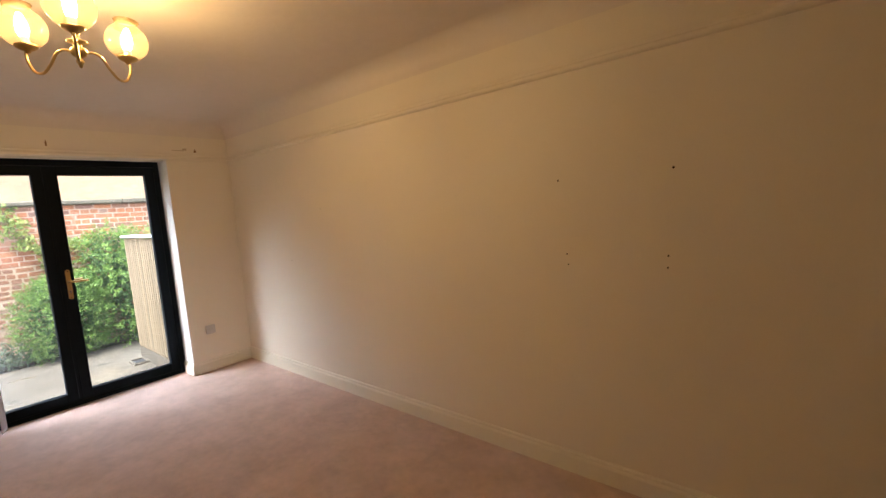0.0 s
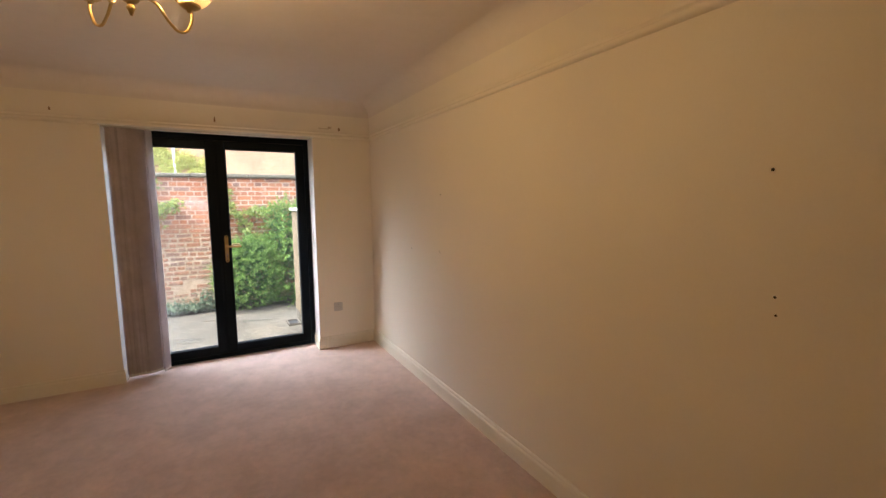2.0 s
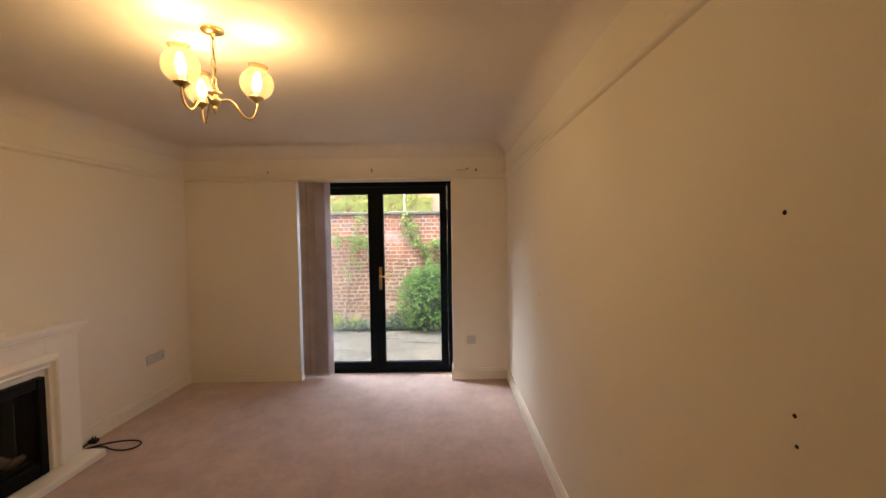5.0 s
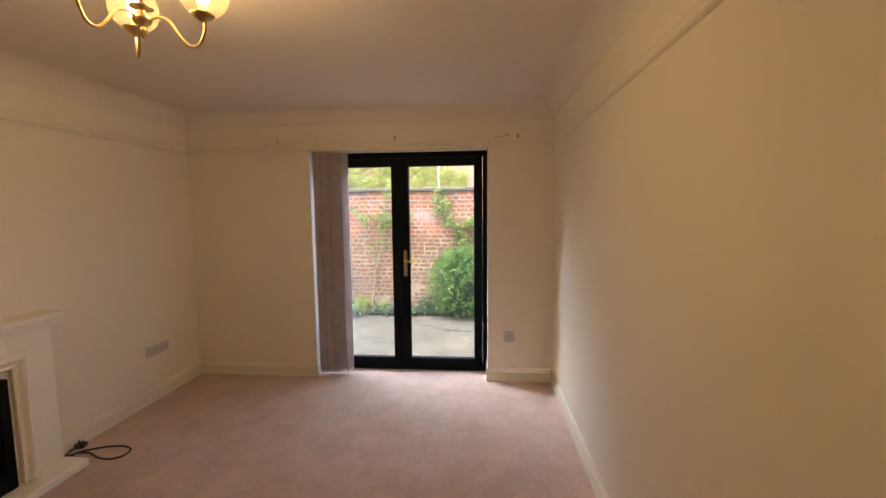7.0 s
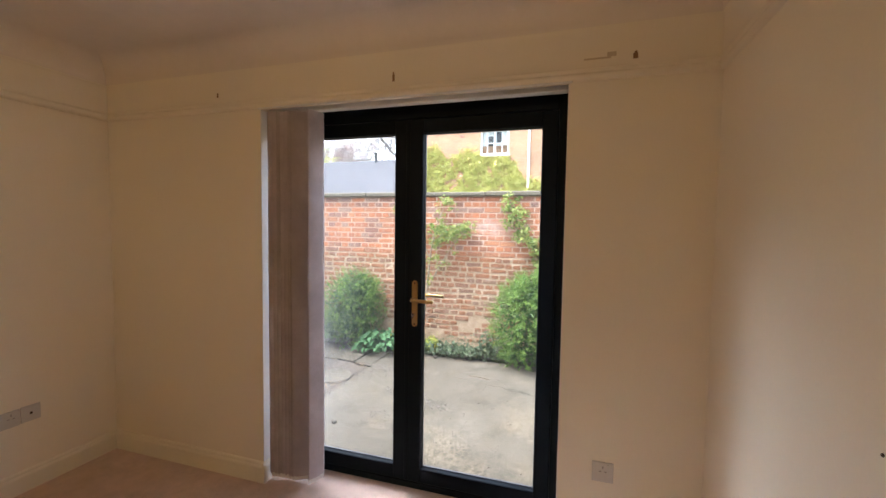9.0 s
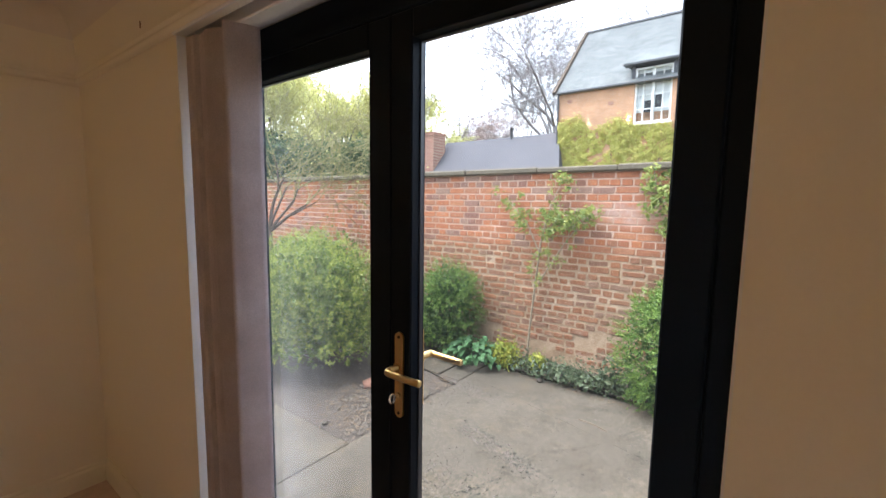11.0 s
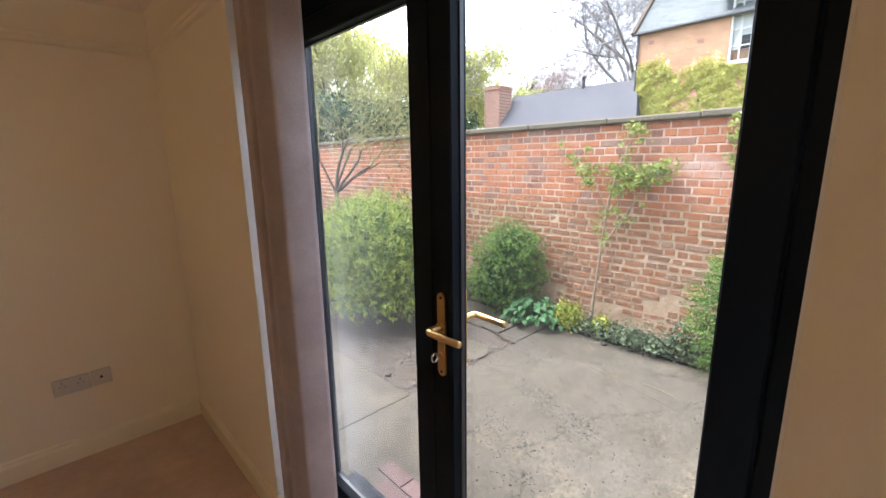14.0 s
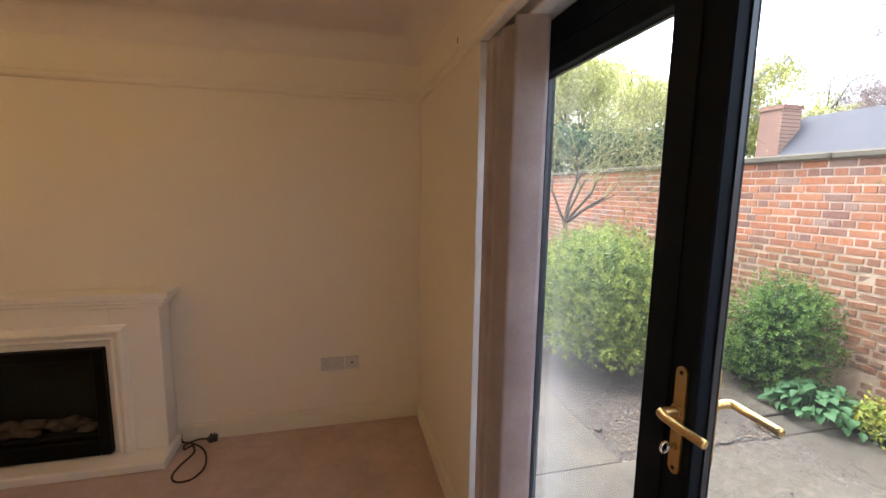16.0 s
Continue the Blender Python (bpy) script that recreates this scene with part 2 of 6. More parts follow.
M_FRAME = surface("black_door_profile", (0.0055, 0.0085, 0.0135), (0.008, 0.0115, 0.0175), 0.5, 3, 150, 0.5, 0.05, 0.0005, spec=0.07)
# bluish bead tone paints a thin sky-lit highlight along the glass edge
M_EDGE_GLINT = surface("sky_glint_glazing_edge", (0.030, 0.034, 0.048), (0.022, 0.025, 0.035), 0.35, 5, 100, 0.5, 0.02, 0.001)
M_BRASS = surface("brass", (0.66, 0.46, 0.19), (0.54, 0.36, 0.13), 0.36, 8, 90, 0.5, 0.03, 0.0005, metal=1.0)
M_OLDBRASS = surface("aged_brass", (0.62, 0.47, 0.21), (0.44, 0.32, 0.13), 0.3, 14, 120, 0.5, 0.05, 0.0005, metal=1.0)
M_STEEL = surface("bright_key_steel", (0.75, 0.75, 0.74), (0.6, 0.6, 0.6), 0.25, 9, 90, 0.5, 0.02, 0.0005, metal=1.0)
M_BLIND = fabric_material()
M_MANTEL = surface("ivory_mantel_paint", (0.90, 0.87, 0.80), (0.86, 0.825, 0.75), 0.42, 2, 70, 0.5, 0.04, 0.001)
M_IRON = surface("black_fire_metal", (0.0018, 0.0021, 0.002), (0.003, 0.0034, 0.0032), 0.55, 6, 120, 0.5, 0.05, 0.0005, spec=0.12)
M_SOCKET = surface("aged_socket_plastic", (0.60, 0.575, 0.55), (0.55, 0.525, 0.50), 0.4, 9, 90, 0.5, 0.02, 0.001)
M_SHUTTER = surface("grey_socket_shutter", (0.33, 0.31, 0.29), (0.28, 0.265, 0.25), 0.5, 20, 150, 0.5, 0.02, 0.001)
M_SOOT = surface("sooty_lining", (0.014, 0.017, 0.0145), (0.020, 0.024, 0.021), 0.95, 6, 20, 0.5, 0.05, 0.002, spec=0.05)
M_LOG = surface("charred_ceramic_log", (0.16, 0.122, 0.104), (0.03, 0.023, 0.02), 0.95, 26, 70, 0.5, 0.5, 0.008)
M_CABLE = surface("dark_braided_cable", (0.035, 0.022, 0.018), (0.02, 0.013, 0.011), 0.7, 30, 400, 0.4, 0.3, 0.001)
M_PLUG = surface("black_plug_plastic", (0.015, 0.014, 0.014), (0.022, 0.02, 0.02), 0.4, 20, 150, 0.5, 0.05, 0.001)
M_HOLE = surface("dark_wall_hole", (0.02, 0.012, 0.008), (0.06, 0.035, 0.02), 0.9, 60, 300, 0.5, 0.3, 0.001)
M_PATCH = surface("bare_plaster_patch", (0.33, 0.20, 0.10), (0.22, 0.13, 0.065), 0.9, 40, 200, 0.5, 0.2, 0.001)
M_FILLER = surface("dull_wall_filler", (0.60, 0.51, 0.39), (0.52, 0.43, 0.32), 0.9, 40, 200, 0.5, 0.2, 0.001)
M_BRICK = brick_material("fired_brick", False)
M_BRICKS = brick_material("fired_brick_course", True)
M_MORTAR = mortar_material()
M_COPE = surface("weathered_coping_stone", (0.185, 0.155, 0.115), (0.095, 0.082, 0.058), 0.95, 3, 30, 0.55, 0.5, 0.012, spec=0.1, random_tint=0.12)
M_CONC = concrete_material()
M_SOIL = surface("dry_soil", (0.155, 0.128, 0.105), (0.08, 0.066, 0.055), 1.0, 5, 60, 0.5, 0.9, 0.03, spec=0.05)
# dark fill that paints the shade in the slab gap and drain sump
M_GAP_SHADE = surface("dark_gap_fill", (0.035, 0.029, 0.023), (0.02, 0.017, 0.014), 1.0, 9, 60, 0.5, 0.6, 0.02, spec=0.1)
M_LITTER = surface("dry_leaf_litter", (0.24, 0.17, 0.11), (0.10, 0.07, 0.045), 0.9, 12, 70, 0.5, 0.3, 0.004, spec=0.1, island=0.4)
M_MOSS = surface("dark_moss_grit", (0.075, 0.07, 0.055), (0.045, 0.043, 0.035), 1.0, 12, 70, 0.5, 0.4, 0.004, spec=0.05, island=0.3)
M_EARTH = surface("rough_grass_ground", (0.10, 0.11, 0.05), (0.06, 0.055, 0.03), 1.0, 0.8, 20, 0.5, 0.6, 0.03, spec=0.05)
M_GRAVEL = surface("pale_gravel", (0.185, 0.162, 0.135), (0.085, 0.072, 0.06), 0.9, 20, 90, 0.5, 0.3, 0.004, spec=0.15, island=0.4)
M_PAVER = surface("red_clay_paver", (0.165, 0.092, 0.080), (0.12, 0.075, 0.066), 0.9, 9, 60, 0.5, 0.4, 0.005, random_tint=0.2)
M_TERRA = surface("broken_terracotta", (0.25, 0.125, 0.08), (0.18, 0.09, 0.06), 0.9, 9, 60, 0.5, 0.3, 0.004)
M_WOOD = surface("pale_fence_timber", (0.21, 0.155, 0.092), (0.15, 0.107, 0.06), 0.8, 3, 60, 0.5, 0.3, 0.004, random_tint=0.2)
M_SLATE = surface("grey_roof_slate", (0.195, 0.205, 0.197), (0.115, 0.124, 0.122), 0.75, 0.8, 7, 0.65, 0.3, 0.02, island=0.16, spec=0.3)
M_SLATE2 = surface("blue_grey_sheet_roof", (0.135, 0.128, 0.135), (0.085, 0.083, 0.092), 0.9, 0.7, 9, 0.6, 0.2, 0.02, spec=0.1)
M_LEAD = surface("dark_gutter", (0.05, 0.05, 0.055), (0.08, 0.08, 0.085), 0.5, 2, 20, 0.5, 0.05, 0.01)
M_BARK = surface("grey_bark", (0.13, 0.10, 0.075), (0.065, 0.05, 0.04), 0.95, 6, 40, 0.5, 0.8, 0.01, spec=0.1)
M_BARK3 = surface("far_reddish_twigs", (0.40, 0.30, 0.275), (0.28, 0.21, 0.195), 0.95, 2, 10, 0.5, 0.2, 0.01, spec=0.1)
M_BARK2 = surface("far_bare_twigs", (0.36, 0.33, 0.325), (0.25, 0.23, 0.225), 0.95, 2, 10, 0.5, 0.2, 0.01, spec=0.1)
M_PALEBARK = surface("pale_smooth_bark", (0.36, 0.29, 0.205), (0.22, 0.175, 0.12), 0.9, 8, 60, 0.5, 0.3, 0.005, spec=0.1)
M_TWIG = surface("olive_twig_bark", (0.31, 0.29, 0.135), (0.20, 0.18, 0.085), 0.9, 6, 40, 0.5, 0.3, 0.005, spec=0.1)
L_BOX = leaf_material("box_leaf", (0.03, 0.07, 0.015), (0.10, 0.165, 0.035))
L_SHOOT = leaf_material("young_shoot_leaf", (0.085, 0.165, 0.03), (0.24, 0.345, 0.07))
L_HEDGESHOOT = leaf_material("young_privet_leaf", (0.16, 0.215, 0.035), (0.39, 0.42, 0.085))
L_SHRUB = leaf_material("shrub_leaf", (0.035, 0.075, 0.022), (0.12, 0.185, 0.05))
L_HEDGE = leaf_material("privet_leaf", (0.06, 0.10, 0.022), (0.20, 0.25, 0.055))
L_IVY = leaf_material("ivy_leaf", (0.12, 0.19, 0.04), (0.38, 0.39, 0.1))
L_LOW = leaf_material("ground_cover_leaf", (0.055, 0.085, 0.045), (0.20, 0.24, 0.13))
L_HOSTA = leaf_material("broad_blue_green_leaf", (0.075, 0.17, 0.065), (0.15, 0.27, 0.11), 0.6)
L_YELLOW = leaf_material("yellow_green_leaf", (0.20, 0.27, 0.05), (0.50, 0.47, 0.07))
# spring leaf colour is lightened to put distance haze into the far trees
L_HAZED_SPRING = leaf_material("hazed_spring_leaf", (0.46, 0.47, 0.14), (0.68, 0.65, 0.27))
# house ivy colour is raised to make up for weak light on the facade
L_BRIGHTENED_IVY = leaf_material("brightened_far_ivy_leaf", (0.42, 0.44, 0.10), (0.76, 0.70, 0.25))
L_DARK = leaf_material("evergreen_leaf", (0.035, 0.07, 0.03), (0.08, 0.13, 0.05))


def carpet_material():
    m, n, l, p = nodes_of("dusky_pink_carpet")
    co = n.new("ShaderNodeTexCoord").outputs["Object"]
    _, big = noise_ramp(n, l, 1.7, [(0.3, (0.635, 0.475, 0.405)), (0.7, (0.705, 0.53, 0.46))], coords=co, detail=4)
    pile, fine = noise_ramp(n, l, 260, [(0.3, (0.72, 0.72, 0.72)), (0.7, (1.15, 1.15, 1.15))], coords=co, detail=3)
    _, mid = noise_ramp(n, l, 22, [(0.35, (0.94, 0.94, 0.94)), (0.65, (1.04, 1.04, 1.04))], coords=co, detail=5)
    c = mixed(n, l, "MULTIPLY", 1.0, big.outputs["Color"], fine.outputs["Color"])
    c = mixed(n, l, "MULTIPLY", 1.0, c, mid.outputs["Color"])
    _, nap = noise_ramp(n, l, 4.5, [(0.38, (0.88, 0.87, 0.86)), (0.55, (1.0, 1.0, 1.0)), (0.66, (1.07, 1.07, 1.07))], coords=co, detail=7, rough=0.68)
    c = mixed(n, l, "MULTIPLY", 1.0, c, nap.outputs["Color"])
    l.new(c, p.inputs["Base Color"])
    p.inputs["Roughness"].default_value = 1.0
    p.inputs["Specular IOR Level"].default_value = 0.05
    p.inputs["Sheen Weight"].default_value = 0.25
    bumped(n, l, p, pile.outputs["Fac"], 0.7, 0.006)
    return m


def pane_material(name, mist, veil=0.0):
    """Clear glazing; mist is the strength of a smeared bloom on it, the last argument that of an even pale haze put
    into the glass.
    """
    m, n, l, p = nodes_of(name)
    tr, gl = n.new("ShaderNodeBsdfTransparent"), n.new("ShaderNodeBsdfGlossy")
    gl.inputs["Roughness"].default_value = 0.02
    tr.inputs["Color"].default_value = (0.95, 0.965, 0.96, 1)
    lw = n.new("ShaderNodeLayerWeight")
    pw = n.new("ShaderNodeMath")
    pw.operation = "POWER"
    l.new(lw.outputs["Facing"], pw.inputs[0])
    pw.inputs[1].default_value = 5.0
    fr = n.new("ShaderNodeMath")
    fr.operation = "MULTIPLY_ADD"
    l.new(pw.outputs[0], fr.inputs[0])
    fr.inputs[1].default_value, fr.inputs[2].default_value = 0.9, 0.009
    mx = n.new("ShaderNodeMixShader")
    l.new(fr.outputs[0], mx.inputs[0])
    l.new(tr.outputs[0], mx.inputs[1])
    l.new(gl.outputs[0], mx.inputs[2])
    last = mx.outputs[0]
    if mist:
        co = n.new("ShaderNodeTexCoord").outputs["Object"]
        mp = n.new("ShaderNodeMapping")
        mp.inputs["Scale"].default_value = (1, 3.6, 0.6)
        l.new(co, mp.inputs["Vector"])
        _, ramp = noise_ramp(n, l, 1.6, [(0.35, (0.15, 0.15, 0.15)), (0.8, (1, 1, 1))], coords=mp.outputs[0], detail=5)
        sz = n.new("ShaderNodeSeparateXYZ")
        l.new(co, sz.inputs[0])
        drip = n.new("ShaderNodeMapRange")                   # heavier towards the foot of the pane
        drip.inputs["From Min"].default_value, drip.inputs["From Max"].default_value = 1.5, 0.35
        drip.inputs["To Min"].default_value, drip.inputs["To Max"].default_value = mist * 0.55, mist * 1.5
        l.new(sz.outputs["Z"], drip.inputs["Value"])
        side = n.new("ShaderNodeMapRange")                   # and towards its hinge side
        side.inputs["From Min"].default_value, side.inputs["From Max"].default_value = -0.28, -0.58
        side.inputs["To Min"].default_value = 0.12
        l.new(sz.outputs["Y"], side.inputs["Value"])
        k0 = n.new("ShaderNodeMath")
        k0.operation = "MULTIPLY"
        l.new(drip.outputs[0], k0.inputs[0])
        l.new(side.outputs[0], k0.inputs[1])
        k = n.new("ShaderNodeMath")
        k.operation = "MULTIPLY"
        l.new(ramp.outputs["Color"], k.inputs[0])
        l.new(k0.outputs[0], k.inputs[1])
        df = n.new("ShaderNodeBsdfTranslucent")
        df.inputs["Color"].default_value = (0.85, 0.87, 0.9, 1)
        m2 = n.new("ShaderNodeMixShader")
        l.new(k.outputs[0], m2.inputs[0])
        l.new(last, m2.inputs[1])
        l.new(df.outputs[0], m2.inputs[2])
        last = m2.outputs[0]
    # an even pale translucency stands in for haze and flare over the view
    if veil:
        haze = n.new("ShaderNodeBsdfTranslucent")
        haze.inputs["Color"].default_value = (0.88, 0.89, 0.93, 1)
        m3 = n.new("ShaderNodeMixShader")
        m3.inputs[0].default_value = veil
        l.new(last, m3.inputs[1])
        l.new(haze.outputs[0], m3.inputs[2])
        last = m3.outputs[0]
    l.new(last, n["Material Output"].inputs["Surface"])
    return m


def globe_material():
    """Frosted, faintly crackled amber lamp glass that lets light through."""
    m, n, l, p = nodes_of("frosted_lamp_glass")
    tr, tl = n.new("ShaderNodeBsdfTransparent"), n.new("ShaderNodeBsdfTranslucent")
    co = n.new("ShaderNodeTexCoord").outputs["Object"]
    _, r = noise_ramp(n, l, 55, [(0.35, (0.085, 0.056, 0.028)), (0.65, (0.125, 0.087, 0.046))], coords=co)
    l.new(r.outputs["Color"], tl.inputs["Color"])
    tr.inputs["Color"].default_value = (1.0, 0.88, 0.64, 1)
    mx = n.new("ShaderNodeMixShader")
    mx.inputs[0].default_value = 0.30
    l.new(tr.outputs[0], mx.inputs[1])
    l.new(tl.outputs[0], mx.inputs[2])
    gl = n.new("ShaderNodeBsdfGlossy")
    gl.inputs["Roughness"].default_value = 0.15
    m2 = n.new("ShaderNodeMixShader")
    m2.inputs[0].default_value = 0.05
    l.new(mx.outputs[0], m2.inputs[1])
    l.new(gl.outputs[0], m2.inputs[2])
    l.new(m2.outputs[0], n["Material Output"].inputs["Surface"])
    return m


def glow_material(name, colour, strength):
    m, n, l, p = nodes_of(name)
    e = n.new("ShaderNodeEmission")
    e.inputs["Color"].default_value, e.inputs["Strength"].default_value = (*colour, 1), strength
    l.new(e.outputs[0], n["Material Output"].inputs["Surface"])
    return m


M_CARPET = carpet_material()
M_PANE = pane_material("clear_pane", 0)
M_PANE_MIST = pane_material("misted_pane", 0.07, 0.006)
M_PANE_VEIL = pane_material("veiled_pane", 0, 0.006)
M_GLOBE = globe_material()
M_BULB = glow_material("lit_bulb", (1.0, 0.70, 0.37), BULB)

# ---------------- mesh helpers ----------------
def finish(name, bm, material, smooth=False):
    me = bpy.data.meshes.new(name)
    bm.normal_update()
    bm.to_mesh(me)
    bm.free()
    me.materials.append(material)
    if smooth:
        for f in me.polygons:
            f.use_smooth = True
    return me


def part(name, bm, material, parent=None, label="", smooth=False):
    ob = new(name, finish(name, bm, material, smooth))
    if parent is not None:
        ob.parent = parent
    if label:
        tagged(ob, label)
    return ob


def mesh_from(name, verts, faces, material, parent=None, smooth=False):
    me = bpy.data.meshes.new(name)
    me.from_pydata(verts, [], faces)
    me.materials.append(material)
    if smooth:
        for f in me.polygons:
            f.use_smooth = True
    ob = new(name, me)
    if parent is not None:
        ob.parent = parent
    return ob


def empty(name, x, y, z, label, category, group=""):
    e = new(name)
    e.matrix_basis = pose(x, y, z)
    e.empty_display_size = 0.1
    return tagged(e, label, category, group)


def box(x0, x1, y0, y1, z0, z1, bevel=0.0, bm=None, seg=1):
    own = bm is None
    bm = bm or bmesh.new()
    v = bmesh.ops.create_cube(bm, size=1.0)["verts"]
    for w in v:
        w.co = Vector(((x0 + x1) / 2 + w.co.x * (x1 - x0), (y0 + y1) / 2 + w.co.y * (y1 - y0), (z0 + z1) / 2 + w.co.z * (z1 - z0)))
    if bevel:
        edges = list({e for w in v for e in w.link_edges})
        bmesh.ops.bevel(bm, geom=edges, offset=bevel, segments=seg, affect="EDGES", profile=0.6)
    return bm


def lathe(profile, n=24, cx=0.0, cy=0.0, bm=None):
    """Revolve (radius, z) pairs round a vertical axis."""
    bm = bm or bmesh.new()
    rings = []
    for r, z in profile:
        if r < 1e-5:
            rings.append([bm.verts.new((cx, cy, z))])
        else:
            rings.append([bm.verts.new((cx + r * math.cos(2 * math.pi * i / n), cy + r * math.sin(2 * math.pi * i / n), z)) for i in range(n)])
    for a, b in zip(rings, rings[1:]):
        for i in range(n):
            j = (i + 1) % n
            if len(a) == 1 and len(b) > 1:
                bm.faces.new((a[0], b[i], b[j]))
            elif len(b) == 1 and len(a) > 1:
                bm.faces.new((a[i], b[0], a[j]))
            elif len(a) > 1:
                bm.faces.new((a[i], b[i], b[j], a[j]))
    bmesh.ops.recalc_face_normals(bm, faces=bm.faces)
    return bm


def tube(points, radii, n=8, bm=None, closed=False, flat=1.0):
    """A round bar along points; radii one number or one per point."""
    bm = bm or bmesh.new()
    pts = [Vector(p) for p in points]
    if not hasattr(radii, "__len__"):
        radii = [radii] * len(pts)
    side = None
    rings = []
    for i, p in enumerate(pts):
        a, b = pts[max(i - 1, 0)], pts[min(i + 1, len(pts) - 1)]
        if closed:
            a, b = pts[i - 1], pts[(i + 1) % len(pts)]
        d = (b - a).normalized()
        if side is None:
            side = d.orthogonal().normalized()
        side = (side - d * side.dot(d)).normalized()
        up = d.cross(side)
        rings.append([bm.verts.new(p + radii[i] * (math.cos(2 * math.pi * k / n) * side + flat * math.sin(2 * math.pi * k / n) * up)) for k in range(n)])
    pairs = list(zip(rings, rings[1:])) + ([(rings[-1], rings[0])] if closed else [])
    for a, b in pairs:
        for k in range(n):
            bm.faces.new((a[k], a[(k + 1) % n], b[(k + 1) % n], b[k]))
    if not closed:
        bm.faces.new(rings[0][::-1])
        bm.faces.new(rings[-1])
    bmesh.ops.recalc_face_normals(bm, faces=bm.faces)
    return bm


def arc_points(ctrl, n=24):
    """A smooth curve through control points (Catmull-Rom)."""
    c = [Vector(p) for p in ctrl]
    c = [c[0] * 2 - c[1]] + c + [c[-1] * 2 - c[-2]]
    out = []
    for i in range(1, len(c) - 2):
        for k in range(n):
            t = k / n
            a, b, d, e = c[i - 1], c[i], c[i + 1], c[i + 2]
            out.append(0.5 * (2 * b + (d - a) * t + (2 * a - 5 * b + 4 * d - e) * t * t + (3 * b - a - 3 * d + e) * t ** 3))
    out.append(c[-2])
    return out


def extrude_profile(profile, a, b, out, bm=None):
    """Sweep (outward, z) pairs from point a to b; out is the outward direction in plan."""
    bm = bm or bmesh.new()
    o = Vector((*out, 0))
    ra = [bm.verts.new(Vector((*a, z)) + o * d) for d, z in profile]
    rb = [bm.verts.new(Vector((*b, z)) + o * d) for d, z in profile]
    for i in range(len(profile) - 1):
        bm.faces.new((ra[i], ra[i + 1], rb[i + 1], rb[i]))
    bm.faces.new(ra)
    bm.faces.new(rb[::-1])
    bmesh.ops.recalc_face_normals(bm, faces=bm.faces)
    return bm


rng = np.random.default_rng(7)


def leaf_quads(centres, normals, size, spread=0.4, aspect=0.55, along=0.0):
    """Pointed leaves (two triangles folded on the midrib) at centres, facing roughly along normals; along turns their length outwards."""
    n = len(centres)
    nn = normals + rng.normal(0, spread, (n, 3))
    nn /= np.linalg.norm(nn, axis=1)[:, None] + 1e-9
    t = rng.normal(0, 1, (n, 3))
    if along:
        t = t + normals * along + np.array((0, 0, 0.4 * along))
        nn = rng.normal(0, 1, (n, 3)) + normals * 0.6
        t /= np.linalg.norm(t, axis=1)[:, None] + 1e-9
        nn -= t * np.sum(t * nn, axis=1)[:, None]
        nn /= np.linalg.norm(nn, axis=1)[:, None] + 1e-9
    t -= nn * np.sum(t * nn, axis=1)[:, None]
    t /= np.linalg.norm(t, axis=1)[:, None] + 1e-9
    b = np.cross(nn, t)
    s = size * rng.uniform(0.55, 1.4, (n, 1))
    v = np.stack([centres - t * s * 0.5, centres + b * s * aspect * 0.5 + nn * s * 0.12, centres + t * s * 0.5, centres - b * s * aspect * 0.5 + nn * s * 0.12], axis=1)
    faces = [(4 * i, 4 * i + 1, 4 * i + 2) for i in range(n)] + [(4 * i, 4 * i + 2, 4 * i + 3) for i in range(n)]
    return v.reshape(-1, 3), faces


def wave_field(p, length, count=14):
    """Smooth random field over points, about -1 to 1, with bumps of the given length."""
    k = rng.normal(0, 1, (count, 3))
    k *= (2 * math.pi / length) * rng.uniform(0.7, 1.4, (count, 1)) / np.linalg.norm(k, axis=1)[:, None]
    return np.sin(p @ k.T + rng.uniform(0, 6.28, count)).sum(axis=1) / math.sqrt(count)


def crown(name, material, parent, centres, radii, count, size, depth=0.3, flat_bottom=None, spread=0.6, lump=0.12, clump=0.0, along=0.0, aspect=0.55):
    """A leafy mass: leaves in the outer shell of lumpy ellipsoids; clump gathers them into tufts with dark gaps."""
    pts, nrm = [], []
    vol = np.array([r[0] * r[1] + r[1] * r[2] + r[0] * r[2] for r in radii])
    share = np.maximum(1, (count * vol / vol.sum()).astype(int))
    for c, r, k in zip(centres, radii, share):
        d = rng.normal(0, 1, (k, 3))
        d /= np.linalg.norm(d, axis=1)[:, None]
        ph = rng.uniform(0, 6.28, 6)
        w = 1 + lump * (np.sin(5 * d[:, 0] + ph[0]) * np.sin(6 * d[:, 1] + ph[1]) + 0.7 * np.sin(9 * d[:, 2] + ph[2]) * np.sin(8 * d[:, 0] + ph[3]))
        rad = w * (1 - depth * rng.random(k) ** 2 + 0.05 * rng.normal(0, 1, k) ** 2 * (rng.random(k) < 0.6))
        p = np.array(c) + d * rad[:, None] * np.array(r)
        if clump:
            f = wave_field(p, clump) + 0.6 * wave_field(p, clump * 0.45)
            p += d * (f * clump * 0.22)[:, None]
            keep = f > rng.normal(-0.9, 0.35, len(p))
            p, d = p[keep], d[keep]
        pts.append(p)
        nrm.append(d)
    p, d = np.concatenate(pts), np.concatenate(nrm)
    if flat_bottom is not None:
        keep = p[:, 2] > flat_bottom
        p, d = p[keep], d[keep]
    v, f = leaf_quads(p, d, size, spread, aspect, along)
    ob = mesh_from(name, v.tolist(), f, material, parent)
    return ob


